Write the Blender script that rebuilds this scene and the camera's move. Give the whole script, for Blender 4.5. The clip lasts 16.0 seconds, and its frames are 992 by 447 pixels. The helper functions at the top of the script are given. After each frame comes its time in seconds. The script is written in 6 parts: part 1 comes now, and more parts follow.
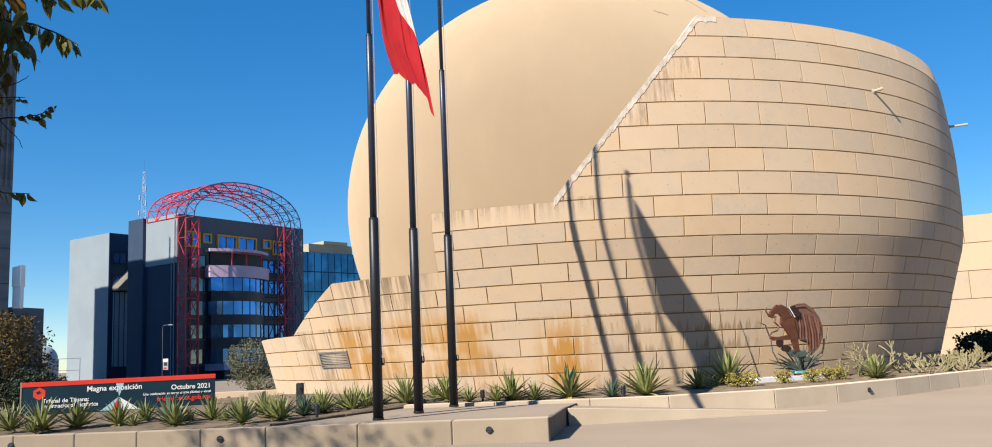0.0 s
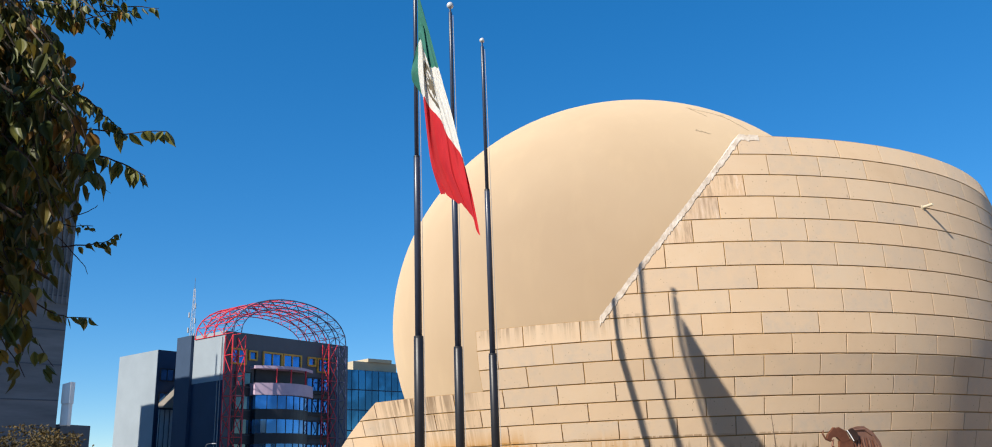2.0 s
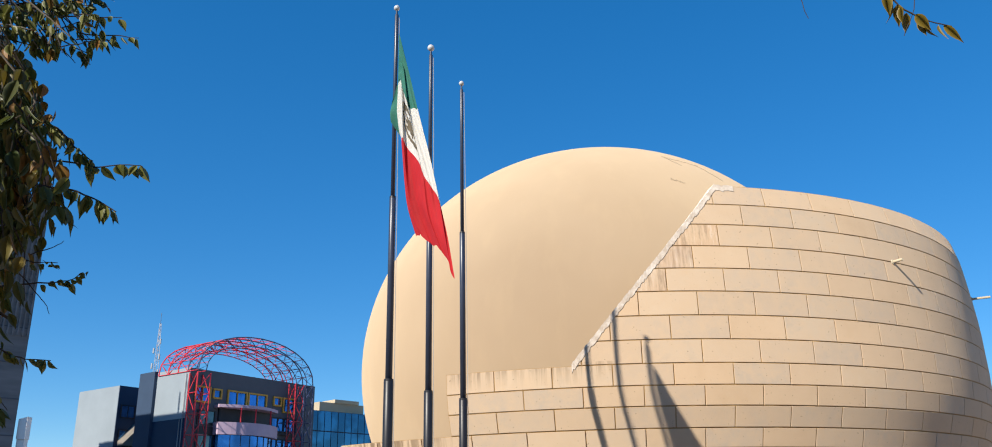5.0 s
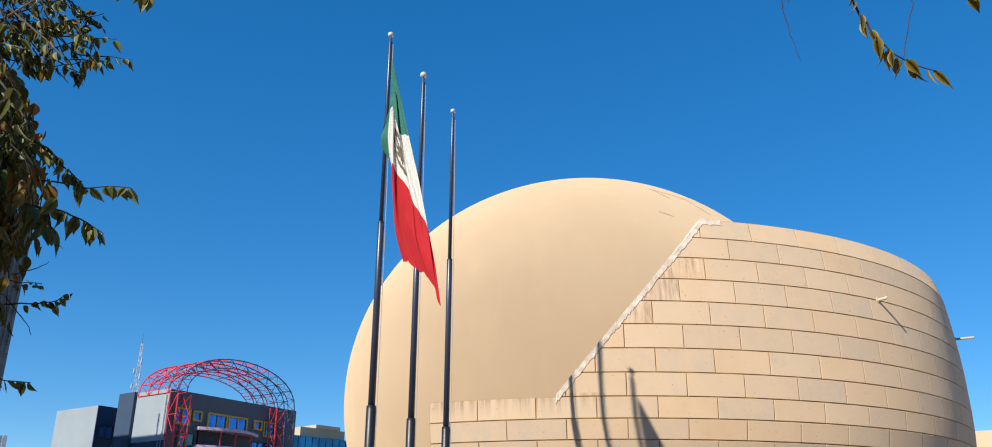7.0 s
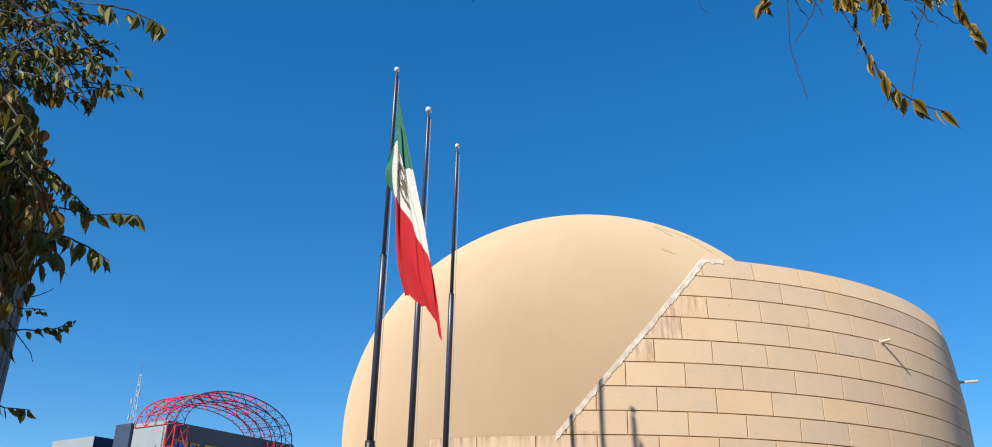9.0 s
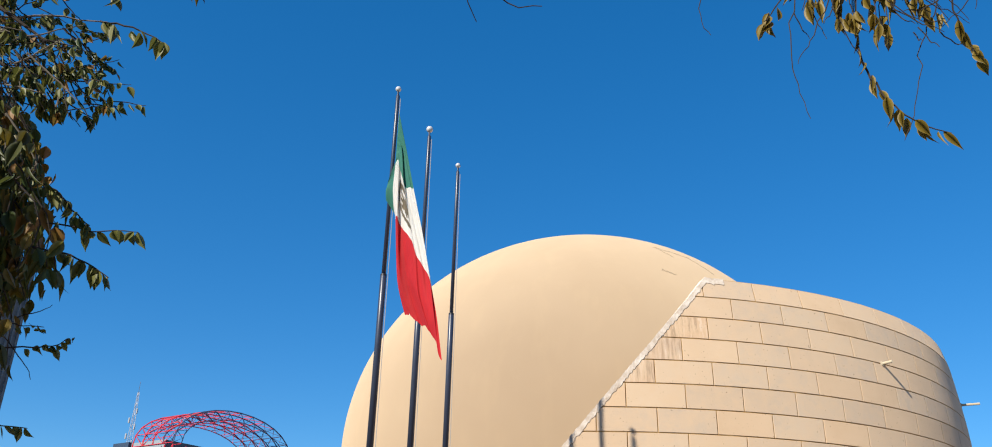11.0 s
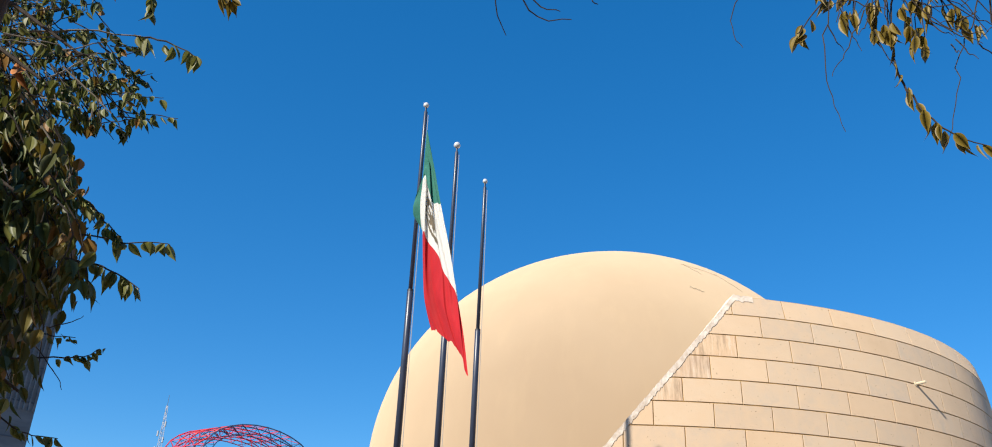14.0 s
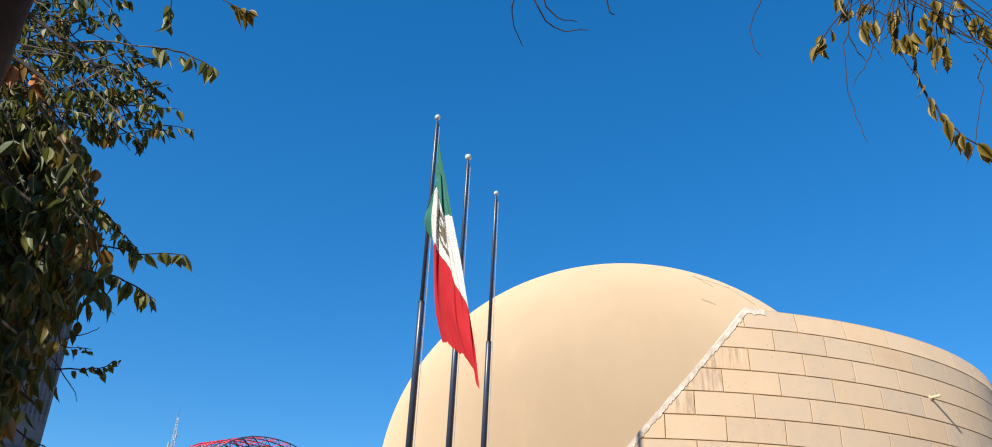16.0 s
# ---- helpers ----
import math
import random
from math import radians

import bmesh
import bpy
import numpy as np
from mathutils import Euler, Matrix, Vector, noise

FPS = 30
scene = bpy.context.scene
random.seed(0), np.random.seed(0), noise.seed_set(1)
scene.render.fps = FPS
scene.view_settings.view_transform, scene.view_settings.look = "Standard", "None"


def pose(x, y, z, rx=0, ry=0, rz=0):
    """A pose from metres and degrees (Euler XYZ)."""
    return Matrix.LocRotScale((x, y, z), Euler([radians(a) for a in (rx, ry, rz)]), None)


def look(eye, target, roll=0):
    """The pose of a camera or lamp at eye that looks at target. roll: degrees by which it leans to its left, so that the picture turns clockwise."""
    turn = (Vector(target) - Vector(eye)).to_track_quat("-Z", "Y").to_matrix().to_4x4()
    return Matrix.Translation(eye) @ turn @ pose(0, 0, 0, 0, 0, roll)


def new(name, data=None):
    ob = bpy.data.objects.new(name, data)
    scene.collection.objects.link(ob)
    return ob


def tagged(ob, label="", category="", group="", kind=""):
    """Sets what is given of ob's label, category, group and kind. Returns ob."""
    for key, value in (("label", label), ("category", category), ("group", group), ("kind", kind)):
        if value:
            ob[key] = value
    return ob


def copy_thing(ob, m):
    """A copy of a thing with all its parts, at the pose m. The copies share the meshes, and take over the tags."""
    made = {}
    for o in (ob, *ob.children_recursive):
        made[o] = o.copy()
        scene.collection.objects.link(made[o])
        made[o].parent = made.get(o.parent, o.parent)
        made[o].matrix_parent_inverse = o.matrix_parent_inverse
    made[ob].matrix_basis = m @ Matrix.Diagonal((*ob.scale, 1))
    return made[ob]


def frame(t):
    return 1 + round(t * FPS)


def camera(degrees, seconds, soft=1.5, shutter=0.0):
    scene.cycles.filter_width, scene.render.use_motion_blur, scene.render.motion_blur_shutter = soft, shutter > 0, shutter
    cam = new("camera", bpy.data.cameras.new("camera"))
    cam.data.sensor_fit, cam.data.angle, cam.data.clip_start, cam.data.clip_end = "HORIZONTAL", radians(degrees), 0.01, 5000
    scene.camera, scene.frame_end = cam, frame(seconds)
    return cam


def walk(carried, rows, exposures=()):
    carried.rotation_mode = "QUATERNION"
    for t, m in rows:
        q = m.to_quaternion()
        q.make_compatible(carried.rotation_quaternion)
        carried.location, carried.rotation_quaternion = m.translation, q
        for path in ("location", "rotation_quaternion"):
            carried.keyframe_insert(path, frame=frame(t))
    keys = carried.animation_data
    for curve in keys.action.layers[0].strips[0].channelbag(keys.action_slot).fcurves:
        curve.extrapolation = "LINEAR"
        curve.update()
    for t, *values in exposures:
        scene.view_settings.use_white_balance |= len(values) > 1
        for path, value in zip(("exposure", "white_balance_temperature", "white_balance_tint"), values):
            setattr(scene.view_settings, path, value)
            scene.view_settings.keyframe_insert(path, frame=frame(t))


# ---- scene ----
# ---- camera and walk ----
cam = camera(59.16, 16.0, soft=1.0)
PATH = [
    (0, pose(-0.002, -0.011, 1.597, 98.415, 2.554, 0.298)),
    (0.5, pose(-0.000, -0.023, 1.604, 101.727, 2.340, 0.643)),
    (1, pose(0.000, -0.040, 1.603, 103.911, 2.184, 1.592)),
    (1.5, pose(-0.001, -0.042, 1.611, 105.351, 2.160, 2.347)),
    (2, pose(-0.010, -0.045, 1.614, 106.180, 2.027, 3.176)),
    (2.5, pose(-0.013, -0.016, 1.625, 106.318, 2.170, 3.347)),
    (3, pose(-0.032, 0.026, 1.637, 106.213, 2.153, 3.037)),
    (3.5, pose(-0.042, 0.038, 1.648, 106.828, 1.947, 2.619)),
    (4, pose(-0.046, 0.046, 1.658, 107.662, 1.809, 2.058)),
    (6.5, pose(-0.071, 0.047, 1.662, 110.210, 0.015, -0.197)),
    (7, pose(-0.065, 0.047, 1.673, 110.728, -0.140, -0.260)),
    (7.5, pose(-0.067, 0.041, 1.678, 111.592, -0.285, -0.311)),
    (8, pose(-0.068, 0.043, 1.671, 111.960, -0.604, -0.421)),
    (8.5, pose(-0.072, 0.043, 1.672, 112.481, -0.835, -0.364)),
    (9, pose(-0.078, 0.055, 1.669, 113.049, -1.008, -0.452)),
    (11.5, pose(-0.084, 0.066, 1.671, 114.537, -1.387, -0.477)),
    (12, pose(-0.087, 0.073, 1.678, 114.713, -1.463, -0.142)),
    (12.5, pose(-0.090, 0.089, 1.678, 114.832, -1.461, 0.385)),
    (13, pose(-0.086, 0.085, 1.681, 115.005, -1.555, 0.715)),
    (13.5, pose(-0.080, 0.074, 1.670, 115.154, -1.920, 0.752)),
    (14, pose(-0.090, 0.084, 1.669, 115.356, -2.216, 0.930)),
    (14.5, pose(-0.092, 0.095, 1.672, 115.691, -2.447, 0.923)),
    (15, pose(-0.097, 0.105, 1.679, 115.959, -2.610, 1.104)),
    (15.5, pose(-0.103, 0.107, 1.679, 116.043, -2.531, 1.294)),
    (16, pose(-0.112, 0.103, 1.675, 116.123, -2.550, 1.517)),
]
walk(cam, PATH, [(0.0, 0.42), (11.7, 0.42), (12.4, 0.55), (16.0, 0.55)])

# ---- world, sun ----
SUN_AZ, SUN_EL = 222.3, 34.7          # compass angle from +y towards +x, and height
world = bpy.data.worlds.new("world")
scene.world = world
world.use_nodes = True
wn = world.node_tree
sky = wn.nodes.new("ShaderNodeTexSky")
sky.sky_type = "NISHITA"
sky.sun_disc = False
sky.sun_elevation = radians(SUN_EL)
sky.sun_rotation = radians(SUN_AZ)
sky.altitude = 1800
sky.air_density = 1.0
sky.dust_density = 0.0
sky.ozone_density = 4.0
tint = wn.nodes.new("ShaderNodeHueSaturation")      # clear, deep blue winter sky
tint.inputs["Saturation"].default_value = 1.30
tint.inputs["Hue"].default_value = 0.497
tint.inputs["Value"].default_value = 1.17
wn.links.new(sky.outputs[0], tint.inputs["Color"])
# thin haze: the sky pales less towards the horizon
parts = wn.nodes.new("ShaderNodeSeparateColor")
parts.mode = "HSV"
wn.links.new(tint.outputs[0], parts.inputs[0])
even = wn.nodes.new("ShaderNodeMath")
even.operation = "DIVIDE"
even.inputs[1].default_value = 3.1
wn.links.new(parts.outputs[2], even.inputs[0])
thin = wn.nodes.new("ShaderNodeMath")
thin.operation = "POWER"
thin.inputs[1].default_value = -0.33
wn.links.new(even.outputs[0], thin.inputs[0])
clear = wn.nodes.new("ShaderNodeVectorMath")
clear.operation = "SCALE"
wn.links.new(tint.outputs[0], clear.inputs[0])
wn.links.new(thin.outputs[0], clear.inputs["Scale"])
wn.links.new(clear.outputs[0], wn.nodes["Background"].inputs[0])
wn.nodes["Background"].inputs[1].default_value = 0.12
sun = new("sun", bpy.data.lights.new("sun", "SUN"))
sun.data.energy = 5.6
sun.data.angle = radians(0.53)
sun.data.color = (1.0, 0.92, 0.80)
_a, _e = radians(SUN_AZ), radians(SUN_EL)
TO_SUN = Vector((math.sin(_a) * math.cos(_e), math.cos(_a) * math.cos(_e), math.sin(_e)))
sun.matrix_world = look(TO_SUN * 60, (0, 0, 0))


# ---- materials ----
def material(name, rough=0.8, metal=0.0, spec=0.4):
    m = bpy.data.materials.new(name)
    m.use_nodes = True
    b = m.node_tree.nodes["Principled BSDF"]
    b.inputs["Roughness"].default_value = rough
    b.inputs["Metallic"].default_value = metal
    b.inputs["Specular IOR Level"].default_value = spec
    b.inputs["Diffuse Roughness"].default_value = 1.0 if rough > 0.7 else 0.0
    return m, m.node_tree, b


def nmath(nt, op, a, b=None, c=None, clamp=False):
    n = nt.nodes.new("ShaderNodeMath")
    n.operation, n.use_clamp = op, clamp
    for i, v in enumerate((a, b, c)):
        if v is None:
            continue
        if isinstance(v, (int, float)):
            n.inputs[i].default_value = v
        else:
            nt.links.new(v, n.inputs[i])
    return n.outputs[0]


def nnoise(nt, vec, scale, detail=4.0, rough=0.6):
    n = nt.nodes.new("ShaderNodeTexNoise")
    n.inputs["Scale"].default_value = scale
    n.inputs["Detail"].default_value = detail
    n.inputs["Roughness"].default_value = rough
    nt.links.new(vec, n.inputs["Vector"])
    return n.outputs["Fac"]


def nramp(nt, fac, lo, hi):
    n = nt.nodes.new("ShaderNodeMapRange")
    n.inputs["From Min"].default_value = lo
    n.inputs["From Max"].default_value = hi
    nt.links.new(fac, n.inputs["Value"])
    return n.outputs["Result"]


def nmix(nt, fac, a, b, blend="MIX"):
    n = nt.nodes.new("ShaderNodeMix")
    n.data_type, n.blend_type = "RGBA", blend
    for s, v in ((n.inputs[0], fac), (n.inputs[6], a), (n.inputs[7], b)):
        if isinstance(v, (int, float)):
            s.default_value = v
        elif isinstance(v, (tuple, list)):
            s.default_value = (*v, 1)
        else:
            nt.links.new(v, s)
    return n.outputs[2]


def nbump(nt, bsdf, height, strength=0.3, dist=0.02):
    n = nt.nodes.new("ShaderNodeBump")
    n.inputs["Strength"].default_value = strength
    n.inputs["Distance"].default_value = dist
    nt.links.new(height, n.inputs["Height"])
    nt.links.new(n.outputs[0], bsdf.inputs["Normal"])


def npos(nt, scale=(1, 1, 1)):
    g = nt.nodes.new("ShaderNodeNewGeometry")
    if scale == (1, 1, 1):
        return g.outputs["Position"]
    m = nt.nodes.new("ShaderNodeVectorMath")
    m.operation = "MULTIPLY"
    m.inputs[1].default_value = scale
    nt.links.new(g.outputs["Position"], m.inputs[0])
    return m.outputs[0]


def plain(name, dark, light, scale=2.0, rough=0.75, metal=0.0, fine=30.0, bump=0.15, stretch=(1, 1, 1), vary=0.0, spec=0.4):
    """Two tones broken up by a large and a fine noise, with a fine relief."""
    m, nt, b = material(name, rough, metal, spec)
    p = npos(nt, stretch)
    big, small = nnoise(nt, p, scale), nnoise(nt, p, fine, 3)
    f = nmath(nt, "ADD", nmath(nt, "MULTIPLY", nramp(nt, big, 0.3, 0.7), 0.65), nmath(nt, "MULTIPLY", small, 0.35))
    col = nmix(nt, f, dark, light)
    if vary:
        o = nt.nodes.new("ShaderNodeObjectInfo")
        v = nmath(nt, "ADD", nmath(nt, "MULTIPLY", o.outputs["Random"], vary), 1 - vary / 2)
        h = nt.nodes.new("ShaderNodeHueSaturation")
        nt.links.new(v, h.inputs["Value"])
        nt.links.new(col, h.inputs["Color"])
        col = h.outputs[0]
    nt.links.new(col, b.inputs["Base Color"])
    nt.links.new(nmath(nt, "ADD", nmath(nt, "MULTIPLY", small, 0.2), rough - 0.1, clamp=True), b.inputs["Roughness"])
    if bump:
        nbump(nt, b, small, bump, 0.01)
    return m


AX, AY = 4.117, 39.153                # axis of the round building


def panel_stone(name, stains, rough_cast=False, dark=(0.585, 0.42, 0.262), light=(0.675, 0.50, 0.327), grey=(0.54, 0.43, 0.318)):
    """Sand-coloured precast panels: tone by panel, pores, dark runs and rust runs below the ledges."""
    m, nt, b = material(name, 0.85, 0, 0.25)
    b.inputs["Diffuse Roughness"].default_value = 0.6
    p = npos(nt)
    o = nt.nodes.new("ShaderNodeObjectInfo")
    big, small = nnoise(nt, p, 0.55), nnoise(nt, p, 22, 5)
    mid = nnoise(nt, p, 3.0, 6)
    col = nmix(nt, nramp(nt, big, 0.3, 0.7), dark, light)
    col = nmix(nt, nmath(nt, "MULTIPLY", o.outputs["Random"], 0.95), col, grey)
    rnd2 = nmath(nt, "FRACT", nmath(nt, "MULTIPLY", o.outputs["Random"], 7.31))
    col = nmix(nt, nmath(nt, "MULTIPLY", nramp(nt, rnd2, 0.5, 1.0), 0.6), col, (0.64, 0.505, 0.355))
    col = nmix(nt, nramp(nt, mid, 0.35, 0.85), col, (0.625, 0.465, 0.305))
    pores = nramp(nt, nnoise(nt, p, 9, 2), 0.70, 0.78)
    col = nmix(nt, nmath(nt, "MULTIPLY", pores, 0.6), col, (0.25, 0.18, 0.11))
    # fine dark specks, and a rougher grey bloom on some panels
    specks = nramp(nt, nnoise(nt, p, 14, 1), 0.745, 0.765)
    col = nmix(nt, nmath(nt, "MULTIPLY", specks, 0.5), col, (0.12, 0.085, 0.05))
    bloom = nmath(nt, "MULTIPLY", nramp(nt, nnoise(nt, p, 1.6, 5, 0.7), 0.52, 0.72), nramp(nt, o.outputs["Random"], 0.3, 1.0))
    col = nmix(nt, nmath(nt, "MULTIPLY", bloom, 0.72), col, (0.47, 0.40, 0.32))
    if stains:
        s = nt.nodes.new("ShaderNodeSeparateXYZ")
        nt.links.new(p, s.inputs[0])
        ang = nmath(nt, "ARCTAN2", nmath(nt, "SUBTRACT", s.outputs[0], AX), nmath(nt, "SUBTRACT", AY, s.outputs[1]))
        arc = nmath(nt, "MULTIPLY", ang, 14.5)
        cv = nt.nodes.new("ShaderNodeCombineXYZ")
        nt.links.new(nmath(nt, "MULTIPLY", arc, 6.5), cv.inputs[0])
        nt.links.new(nmath(nt, "MULTIPLY", s.outputs[2], 0.35), cv.inputs[1])
        runs = nnoise(nt, cv.outputs[0], 1.0, 4, 0.65)
        cw = nt.nodes.new("ShaderNodeCombineXYZ")
        nt.links.new(nmath(nt, "MULTIPLY", arc, 0.55), cw.inputs[0])
        nt.links.new(nmath(nt, "MULTIPLY", s.outputs[2], 0.8), cw.inputs[1])
        cw.inputs[2].default_value = 7.3
        area = nnoise(nt, cw.outputs[0], 1.0, 2)
        z = s.outputs[2]
        # runs of dirt under the ledges, each fading downwards
        def below(top, reach, a0, a1):
            d = nmath(nt, "SUBTRACT", top, z)
            f = nmath(nt, "MULTIPLY", nramp(nt, d, reach, 0.0), nmath(nt, "GREATER_THAN", d, -0.05))
            w = nmath(nt, "MULTIPLY", nramp(nt, arc, a0 - 0.6, a0 + 0.2), nramp(nt, arc, a1 + 0.5, a1 - 0.3))
            return nmath(nt, "MULTIPLY", f, w)
        # a stain that gathers downwards and thins out again
        def band(hi, full, lo, a0, a1):
            f = nmath(nt, "MULTIPLY", nramp(nt, z, hi, full), nramp(nt, z, lo - 0.5, lo))
            w = nmath(nt, "MULTIPLY", nramp(nt, arc, a0 - 0.6, a0 + 0.2), nramp(nt, arc, a1 + 0.5, a1 - 0.3))
            return nmath(nt, "MULTIPLY", f, w)
        dirt = nmath(nt, "MULTIPLY", below(4.05, 1.9, -10.3, -6.2), 0.6)
        dirt = nmath(nt, "MAXIMUM", dirt, nmath(nt, "MULTIPLY", below(2.55, 1.9, -12.5, -8.5), 0.8))
        dirt = nmath(nt, "MAXIMUM", dirt, nmath(nt, "MULTIPLY", below(5.8, 0.6, -6.0, -1.5), 0.5))
        patchy = nmath(nt, "ADD", nmath(nt, "MULTIPLY", nramp(nt, area, 0.36, 0.60), 0.85), 0.15)
        k = nmath(nt, "MULTIPLY", nmath(nt, "MULTIPLY", nmath(nt, "MULTIPLY", dirt, patchy), nramp(nt, runs, 0.44, 0.56)), 1.4, clamp=True)
        col = nmix(nt, k, col, (0.20, 0.13, 0.075))
        # stains that climb in points from each joint of the lowest courses
        climb = nmath(nt, "FRACT", nmath(nt, "DIVIDE", nmath(nt, "SUBTRACT", 2.481, z), 0.517))
        flame = nramp(nt, nmath(nt, "ADD", runs, nmath(nt, "MULTIPLY", climb, 0.24)), 0.64, 0.72)
        zone = nmath(nt, "MULTIPLY", nmath(nt, "POWER", below(2.5, 2.6, -12.0, 3.2), 0.5), nramp(nt, area, 0.40, 0.56))
        col = nmix(nt, nmath(nt, "MULTIPLY", nmath(nt, "MULTIPLY", flame, zone), 0.75), col, (0.27, 0.17, 0.085))
        rust = band(2.95, 2.4, 1.3, -10.4, -4.8)
        drip = nmath(nt, "MULTIPLY", band(2.8, 1.8, 0.8, -2.8, -1.8), nramp(nt, nmath(nt, "ADD", runs, nmath(nt, "MULTIPLY", climb, 0.14)), 0.46, 0.58))
        q = nmath(nt, "MULTIPLY", nmath(nt, "MULTIPLY", nramp(nt, area, 0.30, 0.46), rust), nramp(nt, nmath(nt, "ADD", runs, nmath(nt, "MULTIPLY", climb, 0.12)), 0.38, 0.58))
        q = nmath(nt, "MAXIMUM", nmath(nt, "MULTIPLY", q, 0.85), drip)
        col = nmix(nt, nmath(nt, "MULTIPLY", q, 0.95, clamp=True), col, (0.49, 0.245, 0.05))
    if rough_cast:
        # patched end panels: pitted, with short dark and rusty runs
        cr = nt.nodes.new("ShaderNodeVectorMath")
        cr.operation = "MULTIPLY"
        cr.inputs[1].default_value = (9, 9, 0.9)
        nt.links.new(p, cr.inputs[0])
        pit = nnoise(nt, cr.outputs[0], 1.0, 5, 0.7)
        warm = nnoise(nt, p, 1.3, 2)
        col = nmix(nt, nmath(nt, "MULTIPLY", nramp(nt, pit, 0.50, 0.62), 0.6), col, (0.30, 0.21, 0.14))
        col = nmix(nt, nmath(nt, "MULTIPLY", nramp(nt, warm, 0.45, 0.65), 0.2), col, (0.60, 0.36, 0.20))
        col = nmix(nt, nmath(nt, "MULTIPLY", nramp(nt, pit, 0.45, 0.36), 0.5), col, (0.74, 0.62, 0.49))
    nt.links.new(col, b.inputs["Base Color"])
    nbump(nt, b, nmath(nt, "ADD", mid, nmath(nt, "MULTIPLY", small, 0.6)), 0.35, 0.014)
    return m


def render_dome(name):
    m, nt, b = material(name, 0.8, 0, 0.25)
    p = npos(nt)
    ps = npos(nt, (1, 1, 0.35))
    big, mid, fine = nnoise(nt, p, 0.22, 3), nnoise(nt, ps, 1.3, 5), nnoise(nt, p, 60, 2)
    col = nmix(nt, nramp(nt, big, 0.3, 0.7), (0.50, 0.371, 0.237), (0.53, 0.40, 0.260))
    col = nmix(nt, nmath(nt, "MULTIPLY", nramp(nt, mid, 0.5, 0.8), 0.35), col, (0.585, 0.445, 0.275))
    nt.links.new(col, b.inputs["Base Color"])
    nbump(nt, b, nmath(nt, "ADD", nmath(nt, "MULTIPLY", mid, 0.5), nmath(nt, "MULTIPLY", fine, 0.3)), 0.2, 0.02)
    return m


M_PANEL = panel_stone("sand_precast_panels", True)
M_PANELEND = panel_stone("rough_patched_panels", True, True)
M_PANEL2 = panel_stone("sand_precast_far", False)
M_DOME = render_dome("ochre_dome_render")
M_JOINT = plain("joint_mortar", (0.34, 0.205, 0.08), (0.50, 0.32, 0.13), 1.0, 0.95)
M_EDGE = plain("white_patched_cement", (0.46, 0.36, 0.26), (0.82, 0.76, 0.68), 4.0, 0.9, fine=16, bump=0.8)
M_CONC = plain("pale_concrete", (0.357, 0.281, 0.197), (0.469, 0.379, 0.275), 0.8, 0.85, fine=40, bump=0.25, vary=0.12)
M_CONCPALE = plain("bleached_concrete", (0.466, 0.373, 0.272), (0.604, 0.501, 0.377), 0.9, 0.85, fine=40, bump=0.25, vary=0.1)
# grime plus the shade of the plinth's side face, both in the colour
M_SHADEGRIME = plain("grimy_shaded_concrete", (0.11, 0.085, 0.06), (0.27, 0.22, 0.165), 2.2, 0.9, fine=18, bump=0.4, stretch=(1, 1, 0.3))
M_PLAZA = plain("plaza_concrete", (0.219, 0.172, 0.129), (0.275, 0.219, 0.163), 0.35, 0.85, fine=25, bump=0.2)
M_DARKJ = plain("dark_joint", (0.08, 0.07, 0.055), (0.13, 0.11, 0.09), 3, 0.95)
M_SOIL = plain("dry_soil", (0.085, 0.06, 0.038), (0.24, 0.18, 0.12), 2.6, 0.95, fine=18, bump=0.9)
M_POLE = plain("dark_painted_steel", (0.010, 0.010, 0.013), (0.018, 0.018, 0.022), 3, 0.42, 0.0, fine=60, bump=0.03, spec=0.45)
M_BALL = plain("grey_metal_ball", (0.50, 0.50, 0.50), (0.62, 0.61, 0.59), 8, 0.3, 0.2, bump=0)


# ---- mesh helpers ----
def link(name, bm, mats, parent=None, smooth=False, label=""):
    me = bpy.data.meshes.new(name)
    bm.to_mesh(me)
    bm.free()
    for m in (mats if isinstance(mats, (list, tuple)) else [mats]):
        me.materials.append(m)
    if smooth:
        me.polygons.foreach_set("use_smooth", [True] * len(me.polygons))
    ob = new(name, me)
    if parent is not None:
        ob.parent = parent
    if label:
        ob["label"] = label
    return ob


def part(name, bm, mat, parent, label="", smooth=False):
    return link(name, bm, mat, parent, smooth, label)


def thing(name, at, label, category, group="", rz=0.0):
    e = new(name)
    e.empty_display_size = 0.2
    e.matrix_basis = pose(*at, 0, 0, rz)
    return tagged(e, label, category, group)


def add_box(bm, x0, y0, z0, x1, y1, z1, bev=0.0, m=None, mat=0):
    r = bmesh.ops.create_cube(bm, size=1.0)
    vs = r["verts"]
    for v in vs:
        v.co = Vector(((x0 + x1) / 2 + v.co.x * (x1 - x0), (y0 + y1) / 2 + v.co.y * (y1 - y0), (z0 + z1) / 2 + v.co.z * (z1 - z0)))
    fs = set(f for v in vs for f in v.link_faces)
    for f in fs:
        f.material_index = mat
    if bev:
        es = list({e for v in vs for e in v.link_edges})
        rb = bmesh.ops.bevel(bm, geom=es, offset=bev, segments=1, affect="EDGES")
        vs = list({v for f in rb["faces"] for v in f.verts} | {v for v in vs if v.is_valid})
    if m is not None:
        bmesh.ops.transform(bm, matrix=m, verts=vs)
    return vs


def boxm(x0, y0, z0, x1, y1, z1, bev=0.0, m=None):
    bm = bmesh.new()
    add_box(bm, x0, y0, z0, x1, y1, z1, bev, m)
    return bm


